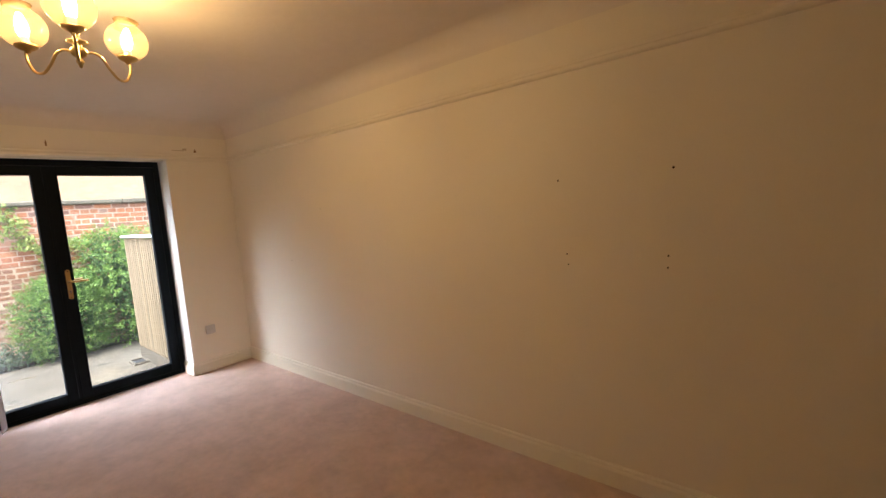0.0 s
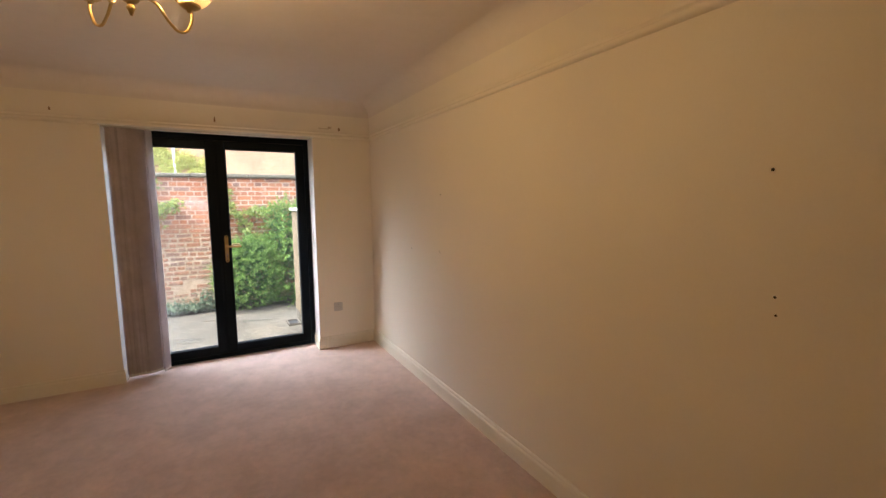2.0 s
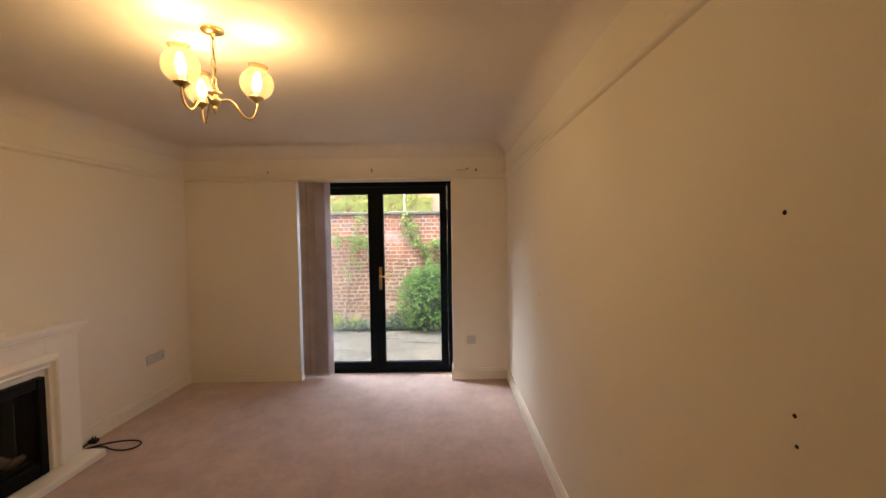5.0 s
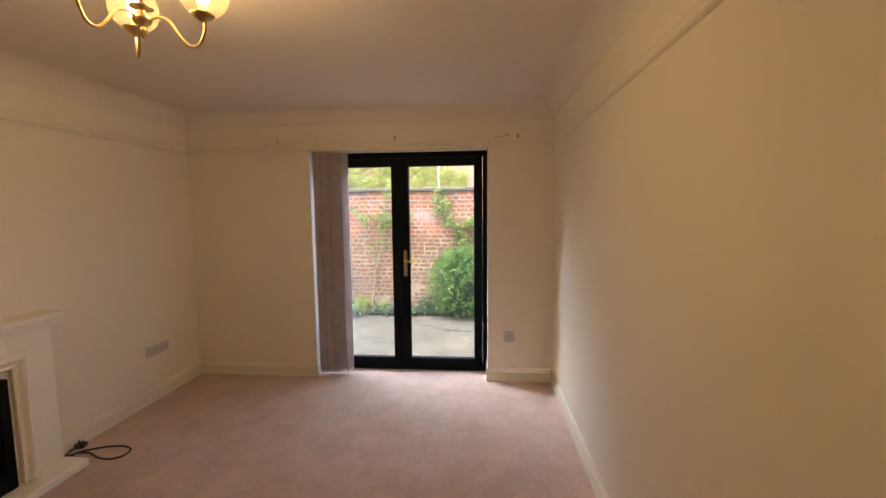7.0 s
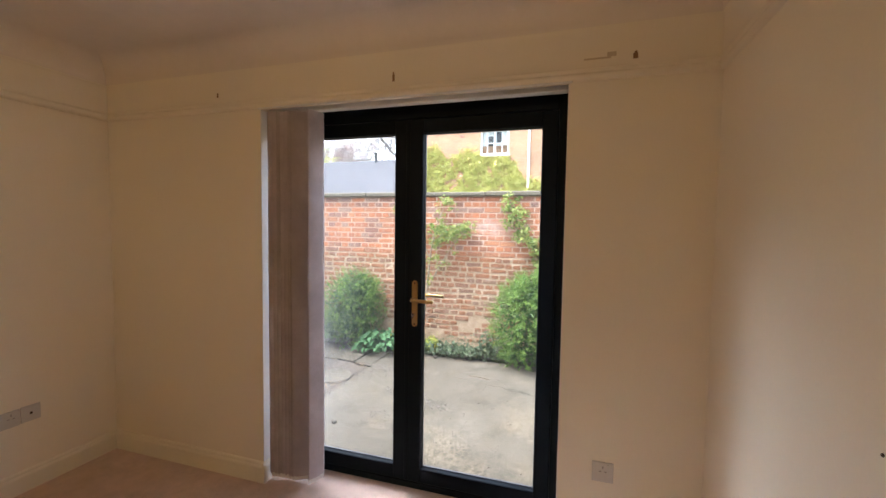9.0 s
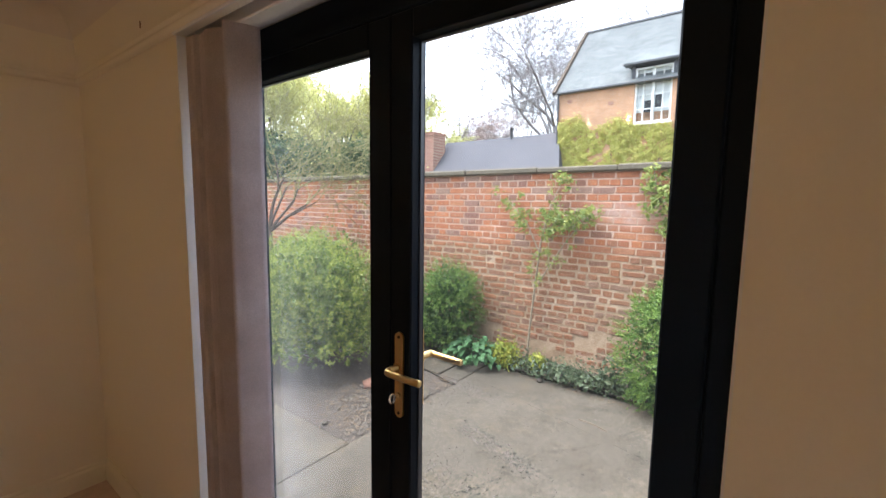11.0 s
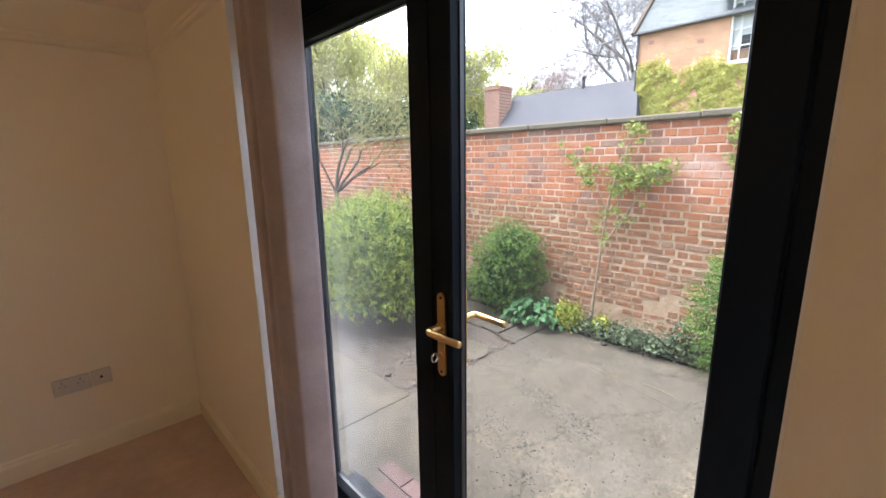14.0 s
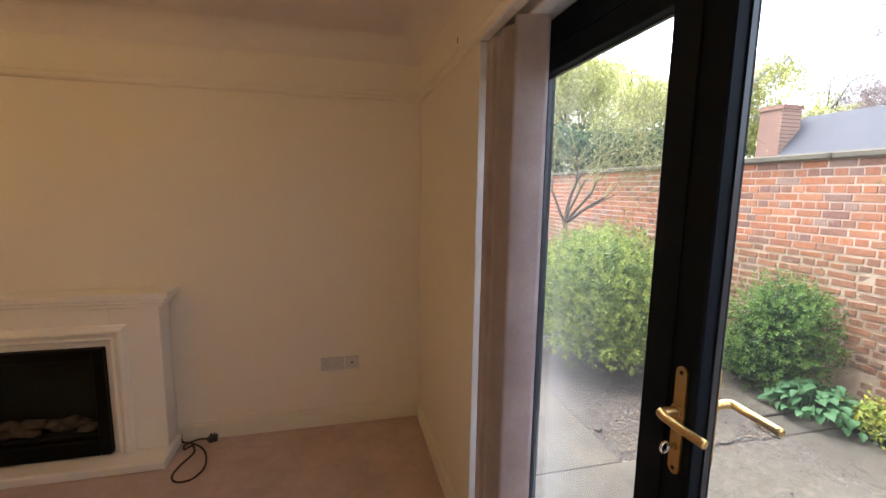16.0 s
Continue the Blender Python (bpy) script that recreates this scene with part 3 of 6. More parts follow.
def branch_tree(start, direction, length, radius, levels, seed, spread=0.55, kids=3, lift=0.12, shrink=0.72, taper=0.6):
    """Segments of a branching limb: list of (points, radii)."""
    r = random.Random(seed)
    out, tips = [], []

    def grow(p, d, ln, rad, lev):
        pts, rs = [p.copy()], [rad]
        steps = 4
        for s in range(steps):
            d = (d + Vector((r.gauss(0, 0.13), r.gauss(0, 0.13), r.gauss(0, 0.10) + lift * 0.5))).normalized()
            p = p + d * ln / steps
            pts.append(p.copy())
            rs.append(rad * (1 - (1 - taper) * (s + 1) / steps))
        out.append((pts, rs))
        if lev == 0:
            tips.append((p.copy(), d.copy()))
            return
        for k in range(kids):
            a = Vector((r.gauss(0, 1), r.gauss(0, 1), r.gauss(0, 1)))
            nd = (d + a.normalized() * spread * r.uniform(0.6, 1.4) + Vector((0, 0, lift))).normalized()
            i = r.choice((2, 3, 4, 4))
            grow(pts[i].copy(), nd, ln * shrink * r.uniform(0.75, 1.2), rs[i] * r.uniform(0.55, 0.8), lev - 1)

    grow(Vector(start), Vector(direction).normalized(), length, radius, levels)
    return out, tips


def limbs(name, segs, material, parent, n=5, least=0.0):
    verts, faces = [], []
    for pts, rs in segs:
        base = len(verts)
        side = None
        for i, p in enumerate(pts):
            d = (pts[min(i + 1, len(pts) - 1)] - pts[max(i - 1, 0)]).normalized()
            side = d.orthogonal().normalized() if side is None else (side - d * side.dot(d)).normalized()
            up = d.cross(side)
            rad = max(rs[i], least)
            for k in range(n):
                a = 2 * math.pi * k / n
                verts.append(tuple(p + rad * (math.cos(a) * side + math.sin(a) * up)))
        for i in range(len(pts) - 1):
            for k in range(n):
                a, b = base + i * n + k, base + i * n + (k + 1) % n
                faces.append((a, b, b + n, a + n))
        faces.append(tuple(base + (len(pts) - 1) * n + k for k in range(n)))
    return mesh_from(name, verts, faces, material, parent, True)

# screw holes in the long wall: x, height, radius
NAILS = [(-0.574, 1.559, 0.005), (-0.542, 1.187, 0.0045), (-0.536, 1.133, 0.004), (-0.053, 1.569, 0.0055), (-0.077, 1.187, 0.0045), (-0.080, 1.134, 0.0045), (-2.63, 1.10, 0.004), (-2.615, 1.513, 0.004), (-3.12, 1.077, 0.004)]

# ---------------- the room ----------------
# the east wall is unseen; XE sets it far back to weaken bounced light
XW, XE, YS, YN, ZC = -4.11, 3.20, -1.37, 1.935, 2.41      # inner faces of the four walls, ceiling
OY0, OY1, OZ, OZ2 = -0.222, 1.370, 2.072, 2.128                       # opening of the garden door, and the higher pocket behind its edge
XO = -4.47                                                # outer face of the door wall
GROUND = -0.27

floor = part("floor", box(XO + 0.12, XE, YS, YN, -0.12, 0.0), M_CARPET)
tagged(floor, "dusky pink fitted carpet, worn and slightly marked", "floor", kind="structure")
part_ceiling = part("ceiling", box(XO, XE + 0.15, YS - 0.15, YN + 0.15, ZC, ZC + 0.15), M_CEIL)
tagged(part_ceiling, "off-white textured ceiling lit by warm lamp light", "ceiling", kind="structure")

bm = box(-4.405, XW, YS - 0.15, OY0, -0.3, ZC)
box(XO, -4.405, YS - 0.15, OY0 - 0.20, -0.3, ZC, bm=bm)
box(XO, XW, OY1, YN + 0.15, -0.3, ZC, bm=bm)
box(XW - 0.03, XW, OY0, OY1, OZ, ZC, bm=bm)
box(-4.405, XW - 0.03, OY0, OY1, OZ2, ZC, bm=bm)
box(XO, -4.405, OY0 - 0.20, OY1, OZ2, ZC, bm=bm)
box(XO, XW, OY0, OY1, -0.3, -0.121, bm=bm)
tagged(part("wall_west", bm, M_WALL), "cream painted wall with the garden door opening", "wall", kind="structure")
tagged(part("wall_north", box(XW, XE, YN, YN + 0.15, -0.12, ZC), M_WALL), "long bare cream painted wall with old screw holes", "wall", kind="structure")
tagged(part("wall_south", box(XW, XE, YS - 0.15, YS, -0.12, ZC), M_WALL), "cream painted wall behind the fireplace", "wall", kind="structure")
tagged(part("wall_east", box(XE, XE + 0.15, YS - 0.15, YN + 0.15, -0.12, ZC), M_WALL), "unseen cream painted end wall, set back to weaken bounced light", "wall", kind="structure")

# bead on the wall and plain frieze, then a hollow coving up to the ceiling
COVE = [(0.0, 2.070), (0.008, 2.072), (0.016, 2.080), (0.019, 2.090), (0.014, 2.099), (0.010, 2.104), (0.017, 2.110), (0.018, 2.118), (0.010, 2.124),
        (0.009, 2.20), (0.010, 2.265), (0.017, 2.275), (0.018, 2.282)]
HOLLOW = [(0.016, 2.282), (0.018, 2.290)] + [(0.155 - 0.137 * math.cos(a), 2.290 + 0.1195 * math.sin(a)) for a in np.linspace(0.12, 1.5708, 12)]


def round_room(profile):
    """A moulding run round all four walls, mitred in the corners."""
    bm = bmesh.new()
    for i in range(4):
        strip = []
        for d, z in profile:
            c = ((XW + d, YS + d, z), (XE - d, YS + d, z), (XE - d, YN - d, z), (XW + d, YN - d, z))
            strip.append((bm.verts.new(c[i]), bm.verts.new(c[(i + 1) % 4])))
        for a, e in zip(strip, strip[1:]):
            bm.faces.new((a[0], e[0], e[1], a[1]))
    return bm


tagged(part("trim_frieze", round_room(COVE), M_WALL, smooth=True), "cream frieze band with a beaded lower edge", "frieze", kind="structure")
tagged(part("trim_coving", round_room(HOLLOW), M_CEIL, smooth=True), "hollow coving painted off-white like the ceiling", "coving", kind="structure")

SKIRT = [(0.0, 0.118), (0.006, 0.118), (0.010, 0.112), (0.011, 0.104), (0.009, 0.099), (0.013, 0.094), (0.016, 0.086), (0.016, 0.0), (0.0, 0.0)]
for name, a, b, out in (("baseboard_north", (XW, YN), (XE, YN), (0, -1)),
                        ("baseboard_south_corner", (XW, YS), (-2.632, YS), (0, 1)),
                        ("baseboard_south", (-1.348, YS), (XE, YS), (0, 1)),
                        ("baseboard_west_window", (XW, YS + 0.0165), (XW, OY0), (1, 0)),
                        ("baseboard_west", (XW, OY1), (XW, YN - 0.0165), (1, 0)),
                        ("baseboard_east", (XE, YS + 0.0165), (XE, YN - 0.0165), (-1, 0))):
    tagged(part(name, extrude_profile(SKIRT, a, b, out), M_TRIM), "ivory painted moulded skirting board", "skirting", kind="structure")
for name, y, s in (("baseboard_reveal_window", OY0, 1), ("baseboard_reveal", OY1, -1)):
    tagged(part(name, extrude_profile(SKIRT, (XW + 0.0155, y), (-4.334, y), (0, s)), M_TRIM), "ivory skirting returning into the door reveal", "skirting", kind="structure")

# white lining of the reveal: two sides and the head, with a thin edge bead on the room side
for name, b in (("trim_reveal_left", (-4.3255, XW + 0.001, OY0, OY0 + 0.004, 0.119, OZ - 0.006)), ("trim_reveal_right", (-4.3255, XW + 0.001, OY1 - 0.004, OY1, 0.119, OZ - 0.006)),
                ("trim_reveal_head", (-4.3255, XW - 0.031, OY0 + 0.001, OY1 - 0.001, OZ2 - 0.005, OZ2 - 0.001))):
    tagged(part(name, box(*b), M_REVEAL), "white painted lining of the door reveal", "door reveal", kind="structure")
tagged(part("trim_head_bead", box(XW, XW + 0.010, OY0 - 0.012, OY1 + 0.012, OZ - 0.006, OZ + 0.010, 0.003), M_REVEAL), "thin white bead over the door opening", "trim", kind="structure")

# ---------------- garden door: two glazed leaves in a black frame ----------------
DX0, DX1 = -4.412, -4.339
door = empty("door_1", -4.34, 0.566, 0.0, "closed black double garden door with clear glazing and brass handles", "door")
door["kind"] = "structure"
D0 = Matrix.Translation((-4.34, 0.566, 0.0)).inverted()


def placed(bm, m):
    bmesh.ops.transform(bm, matrix=m, verts=bm.verts)
    return bm


MID = 0.556
for nm, b in (("frame_jamb", (DX0, DX1 + 0.0125, OY0, OY0 + 0.012, 0.0, OZ2 - 0.006)), ("frame_jamb", (DX0, DX1 + 0.0125, OY1 - 0.046, OY1, 0.0, OZ2 - 0.006)),
              ("frame_head", (DX0, DX1 + 0.0125, OY0 + 0.012, OY1 - 0.046, OZ - 0.052, OZ2 - 0.006)), ("threshold", (XO - 0.02, DX1 + 0.01, OY0 + 0.012, OY1 - 0.046, -0.119, 0.036))):
    part(nm, placed(box(*b, 0.004), D0), M_FRAME, door)


def leaf(y0, y1, gy0, gy1, glass, name, back0, back1):
    """A glazed leaf: a full section towards the room, rebated by back0 and back1 behind the glass."""
    z0, z1, gz0, gz1 = 0.040, OZ - 0.056, 0.118, 1.945
    ax, gx, bx = DX0 + 0.008, -4.370, DX1 + 0.014

    def section(a, c):
        bm = box(gx, bx, *a, 0.004)
        return placed(box(ax, gx, *c, bm=bm), D0)

    lf = part(name, section((y0, gy0, z0, z1), (y0, gy0 - back0, z0, z1)), M_FRAME, door)
    for nm, a, c in (("stile", (gy1, y1, z0, z1), (gy1 + back1, y1, z0, z1)), ("bottom_rail", (gy0, gy1, z0, gz0), (gy0 - back0, gy1 + back1, z0, gz0 - 0.03)),
                     ("top_rail", (gy0, gy1, gz1, z1), (gy0 - back0, gy1 + back1, gz1 + 0.03, z1))):
        part(nm, section(a, c), M_FRAME, lf)
    bead = 0.004
    for b in ((gy0, gy0 + bead, gz0, gz1), (gy1 - bead, gy1, gz0, gz1), (gy0 + bead, gy1 - bead, gz0, gz0 + bead), (gy0 + bead, gy1 - bead, gz1 - bead, gz1)):
        part("glazing_bead", placed(box(gx - 0.001, gx + 0.012, *b), D0), M_EDGE_GLINT, lf)
    g = part("pane", placed(box(gx - 0.008, gx - 0.002, gy0 - 0.004, gy1 + 0.004, gz0 - 0.004, gz1 + 0.004), D0), glass, lf)
    g.visible_shadow = False
    return lf


left_leaf = leaf(OY0 + 0.014, MID - 0.002, -0.165, 0.472, M_PANE_MIST, "left_leaf", 0.033, 0.035)
right_leaf = leaf(MID + 0.002, OY1 - 0.048, 0.634, 1.246, M_PANE_VEIL, "right_leaf", 0.020, 0.035)
part("meeting_cover", placed(box(DX1 + 0.0135, DX1 + 0.020, MID - 0.016, MID + 0.006, 0.05, OZ - 0.062, 0.002), D0), M_FRAME, door)

HY, HX = 0.596, DX1 + 0.014


def handle_set(parent, x, s):
    """Long plate with a returned lever; s is +1 towards the room, -1 outside."""
    prof = []
    for k in range(13):
        a = math.pi * k / 12
        prof.append((0.0155 * math.cos(a), 1.146 + 0.0155 * math.sin(a)))
    for k in range(13):
        a = math.pi + math.pi * k / 12
        prof.append((0.0155 * math.cos(a), 0.927 + 0.0155 * math.sin(a)))
    bm = bmesh.new()
    f = bm.faces.new([bm.verts.new((x, HY + u, z)) for u, z in prof])
    ext = bmesh.ops.extrude_face_region(bm, geom=[f])["geom"]
    bmesh.ops.translate(bm, vec=(0.006 * s, 0, 0), verts=[e for e in ext if isinstance(e, bmesh.types.BMVert)])
    bmesh.ops.recalc_face_normals(bm, faces=bm.faces)
    plate = part("handle_plate", placed(bm, D0), M_BRASS, parent, "brass handle plate")
    zz = 1.062
    pts = [(x + 0.006 * s, HY, zz), (x + 0.034 * s, HY, zz), (x + 0.048 * s, HY + 0.001, zz), (x + 0.056 * s, HY + 0.009, zz), (x + 0.057 * s, HY + 0.026, zz - 0.001),
           (x + 0.056 * s, HY + 0.08, zz - 0.002), (x + 0.054 * s, HY + 0.118, zz - 0.002)]
    part("lever", placed(tube(arc_points(pts, 5), [0.0095] * 5 + [0.0105] * 10 + [0.0095] * 16, 12), D0), M_BRASS, plate, smooth=True)
    part("collar", placed(tube([(x + 0.005 * s, HY, zz), (x + 0.015 * s, HY, zz)], 0.0135, 14), D0), M_BRASS, plate)
    for z in (1.148, 0.925):
        part("screw", placed(tube([(x + 0.005 * s, HY, z), (x + 0.0075 * s, HY, z)], 0.0046, 8), D0), M_HOLE, plate)
    part("lock_cylinder", placed(tube([(x + 0.005 * s, HY, 0.978), (x + 0.012 * s, HY, 0.978)], 0.0085, 12), D0), M_OLDBRASS, plate)
    return plate


inner = handle_set(door, HX, 1)
handle_set(door, DX0 + 0.008, -1)
bm = box(HX + 0.012, HX + 0.022, HY - 0.0015, HY + 0.0015, 0.974, 0.982)
tube([(HX + 0.031 + 0.010 * math.cos(a), HY - 0.002, 0.976 + 0.0125 * math.sin(a)) for a in np.linspace(0, 2 * math.pi, 13)[:-1]], 0.0032, 6, bm, closed=True)
part("key", placed(bm, D0), M_STEEL, inner, "bright steel key left in the lock")

# ---------------- vertical blind drawn to one side ----------------
blind = empty("vertical_blind", -4.19, -0.05, 2.05, "mauve fabric vertical blind bunched at the side of the garden door", "blind")
B0 = Matrix.Translation((-4.19, -0.05, 2.05)).inverted()
part("headrail", placed(box(-4.215, -4.165, OY0 + 0.006, OY1 - 0.008, 2.056, 2.120, 0.004), B0), M_WHITE, blind, "white headrail")


VX = -4.163


def vane(lean, w, z0, bow):
    """One hanging fabric strip about its own axis, hemmed at its long edges."""
    bm = bmesh.new()
    n = 8
    cols = []
    for k in range(n + 1):
        u = k / n - 0.5
        c = bow * (1 - 4 * u * u)
        px, py = u * w * math.cos(lean) - c * math.sin(lean), u * w * math.sin(lean) + c * math.cos(lean)
        th = 0.0022 if k in (0, n) else 0.0010
        cols.append([bm.verts.new((px, py + o, z)) for o in (0, th) for z in (z0, 0.7, 1.4, 2.055)])
    for a, b in zip(cols, cols[1:]):
        for o in (0, 4):
            for r in (0, 1, 2):
                bm.faces.new((a[o + r], b[o + r], b[o + r + 1], a[o + r + 1]))
    for c in (cols[0], cols[-1]):
        for r in (0, 1, 2):
            bm.faces.new((c[r], c[r + 1], c[r + 5], c[r + 4]))
    bmesh.ops.recalc_face_normals(bm, faces=bm.faces)
    return bm


rv = random.Random(4)
VANES = 15
for i in range(VANES):
    last = i == VANES - 1
    y = 0.078 if last else -0.150 + i * 0.0118 + rv.gauss(0, 0.002)
    lean = -0.35 if last else rv.gauss(-1.05, 0.16)
    at = B0 @ pose(VX + (-0.011 if last else rv.gauss(0, 0.005)), y, 0)
    v = part("vane", placed(vane(lean, 0.105 if last else 0.115, 0.052, rv.gauss(0.004, 0.003)), at), M_BLIND, blind, smooth=True)
    part("weight", placed(box(-0.050, 0.050, -0.003, 0.003, 0.030, 0.056, 0.002), at @ pose(0, 0, 0, 0, 0, math.degrees(lean))), M_WHITE, v)
part("pull_cord", placed(tube([(-4.15, OY0 + 0.018, 2.03), (-4.15, OY0 + 0.017, 1.2), (-4.15, OY0 + 0.018, 0.72)], 0.0016, 6), B0), M_WHITE, blind)

# ---------------- ceiling light with three glass globes ----------------
CX, CY = -1.622, 0.316
lamp = empty("ceiling_light", CX, CY, ZC, "brass ceiling light with three lit frosted glass globes", "ceiling light")
part("ceiling_rose", lathe([(0.0, 0.0), (0.046, 0.0), (0.048, -0.004), (0.046, -0.009), (0.041, -0.011), (0.036, -0.014), (0.022, -0.018), (0.011, -0.021), (0.008, -0.032), (0.0, -0.034)], 28), M_OLDBRASS, lamp, smooth=True)
for k in range(5):
    zc = -0.058 - k * 0.041
    pts = []
    for a in np.linspace(0, 2 * math.pi, 15)[:-1]:
        u, w = 0.0095 * math.cos(a), 0.0265 * math.sin(a)
        pts.append((u, 0.0, zc + w) if k % 2 else (0.0, u, zc + w))
    part("chain_link", tube(pts, 0.0024, 6, closed=True), M_OLDBRASS, lamp, smooth=True)
part("flex", tube(arc_points([(0, 0, -0.03), (0.010, 0.006, -0.10), (-0.009, 0.004, -0.16), (0.004, -0.004, -0.235), (0, 0, -0.26)], 6), 0.0027, 6), M_CABLE, lamp, smooth=True)
part("hub", lathe([(0.0, -0.249), (0.007, -0.251), (0.009, -0.261), (0.03, -0.265), (0.032, -0.27), (0.014, -0.275), (0.011, -0.283), (0.024, -0.291), (0.027, -0.303), (0.02, -0.315), (0.01, -0.321), (0.009, -0.328), (0.013, -0.334), (0.008, -0.343), (0.004, -0.355), (0.0, -0.358)], 20), M_OLDBRASS, lamp, smooth=True)
globe_profile = [(0.026, -0.066), (0.045, -0.055), (0.062, -0.036), (0.071, -0.012), (0.071, 0.012), (0.062, 0.036), (0.047, 0.053), (0.036, 0.060), (0.035, 0.066), (0.040, 0.078), (0.042, 0.080),
                 (0.039, 0.081), (0.032, 0.066), (0.033, 0.058), (0.045, 0.051)]
for ang in (-14, 106, 226):
    ca, sa = math.cos(radians(ang)), math.sin(radians(ang))
    ctrl = [(0.022, -0.301), (0.045, -0.293), (0.072, -0.303), (0.098, -0.343), (0.125, -0.37), (0.152, -0.363), (0.168, -0.328), (0.17, -0.297)]
    arm = part("arm", tube(arc_points([(r * ca, r * sa, z) for r, z in ctrl], 6), 0.0048, 8), M_OLDBRASS, lamp, smooth=True)
    gx, gy, gz = 0.170 * ca, 0.170 * sa, -0.213
    tilt = pose(gx, gy, gz, 0, 0, ang) @ pose(0, 0, 0, 0, 5, 0)
    part("cup", placed(lathe([(0.0, -0.090), (0.007, -0.088), (0.009, -0.082), (0.018, -0.078), (0.030, -0.070), (0.034, -0.063), (0.031, -0.061), (0.016, -0.070), (0.0, -0.072)], 18), tilt), M_OLDBRASS, arm, smooth=True)
    part("glass_globe", placed(lathe([(r * 0.98, z * 0.98 - 0.002) for r, z in globe_profile], 28), tilt), M_GLOBE, arm, "frosted amber glass globe, open at the top", smooth=True)
    part("bulb", placed(lathe([(0.0, -0.040), (0.010, -0.039), (0.0125, -0.028), (0.0165, -0.012), (0.0172, 0.004), (0.0145, 0.022), (0.0095, 0.037), (0.0045, 0.047), (0.0, 0.050)], 16), tilt), M_BULB, arm, "lit warm bulb", smooth=True)
    part("lamp_holder", placed(lathe([(0.0, -0.072), (0.013, -0.072), (0.013, -0.034), (0.0, -0.034)], 12), tilt), M_WHITE, arm)

# ---------------- fireplace ----------------
FX0, FX1 = -2.63, -1.35        # legs, outer sides
FY = -1.205                    # front of the surround
fire = empty("fireplace", -1.99, YS, 0.0, "ivory painted fireplace with a black electric fire", "fireplace")
F0 = Matrix.Translation((-1.99, YS, 0.0)).inverted()
part("hearth", placed(box(-2.658, -1.322, YS + 0.002, -1.086, 0.001, 0.052, 0.006), F0), M_MANTEL, fire)
OX0, OX1, OZ1 = -2.392, -1.588, 0.708
for x0, x1 in ((FX0, OX0), (OX1, FX1)):
    part("leg", placed(box(x0, x1, YS + 0.002, FY - 0.022, 0.053, 0.88, 0.003), F0), M_MANTEL, fire)
part("frieze_board", placed(box(OX0, OX1, YS + 0.002, FY - 0.022, OZ1, 0.88), F0), M_MANTEL, fire)
# bolection moulding mitred round the opening
MOULD = [(0.0, 0.0), (0.0, 0.014), (0.008, 0.020), (0.016, 0.014), (0.022, 0.012), (0.034, 0.018), (0.048, 0.032), (0.062, 0.038), (0.074, 0.034), (0.082, 0.022), (0.092, 0.016), (0.10, 0.012), (0.105, 0.0)]
bm = bmesh.new()
rings = []
for w, h in MOULD:
    w *= 0.78
    y = FY - 0.022 + h
    rings.append([bm.verts.new(c) for c in ((OX0 - w, y, 0.056), (OX0 - w, y, OZ1 + w), (OX1 + w, y, OZ1 + w), (OX1 + w, y, 0.056))])
for a, b in zip(rings, rings[1:]):
    for i in range(3):
        bm.faces.new((a[i], a[i + 1], b[i + 1], b[i]))
bmesh.ops.recalc_face_normals(bm, faces=bm.faces)
part("moulding", placed(bm, F0), M_MANTEL, fire)
for b, bv in (((-2.652, -1.328, YS + 0.002, -1.218, 0.881, 0.902), 0.005), ((-2.668, -1.312, YS + 0.002, -1.210, 0.903, 0.926), 0.008), ((-2.69, -1.29, YS + 0.002, -1.197, 0.927, 0.960), 0.006)):
    part("mantel_shelf", placed(box(*b, bv, None, 2), F0), M_MANTEL, fire)
part("slip_panel", placed(box(OX0, OX0 + 0.031, YS + 0.004, FY - 0.030, 0.056, OZ1), F0), M_MANTEL, fire)
part("slip_panel", placed(box(OX1 - 0.031, OX1, YS + 0.004, FY - 0.030, 0.056, OZ1), F0), M_MANTEL, fire)
part("slip_panel", placed(box(OX0 + 0.031, OX1 - 0.031, YS + 0.004, FY - 0.030, OZ1 - 0.038, OZ1), F0), M_MANTEL, fire)
ex0, ex1, ez1, ey = OX0 + 0.032, OX1 - 0.032, OZ1 - 0.040, FY + 0.006
stove = part("fire_back", placed(box(ex0 + 0.05, ex1 - 0.05, YS + 0.004, YS + 0.012, 0.06, ez1 - 0.05), F0), M_SOOT, fire)
for b in ((ex0, ex0 + 0.055, 0.06, ez1), (ex1 - 0.055, ex1, 0.06, ez1), (ex0 + 0.055, ex1 - 0.055, ez1 - 0.06, ez1), (ex0 + 0.055, ex1 - 0.055, 0.06, 0.15)):
    part("fire_frame", placed(box(b[0], b[1], YS + 0.012, ey, b[2], b[3], 0.006), F0), M_IRON, fire)
g = part("fire_glass", placed(box(ex0 + 0.055, ex1 - 0.055, ey - 0.022, ey - 0.018, 0.15, ez1 - 0.06), F0), M_PANE, fire)
g.visible_shadow = False
rl = random.Random(9)
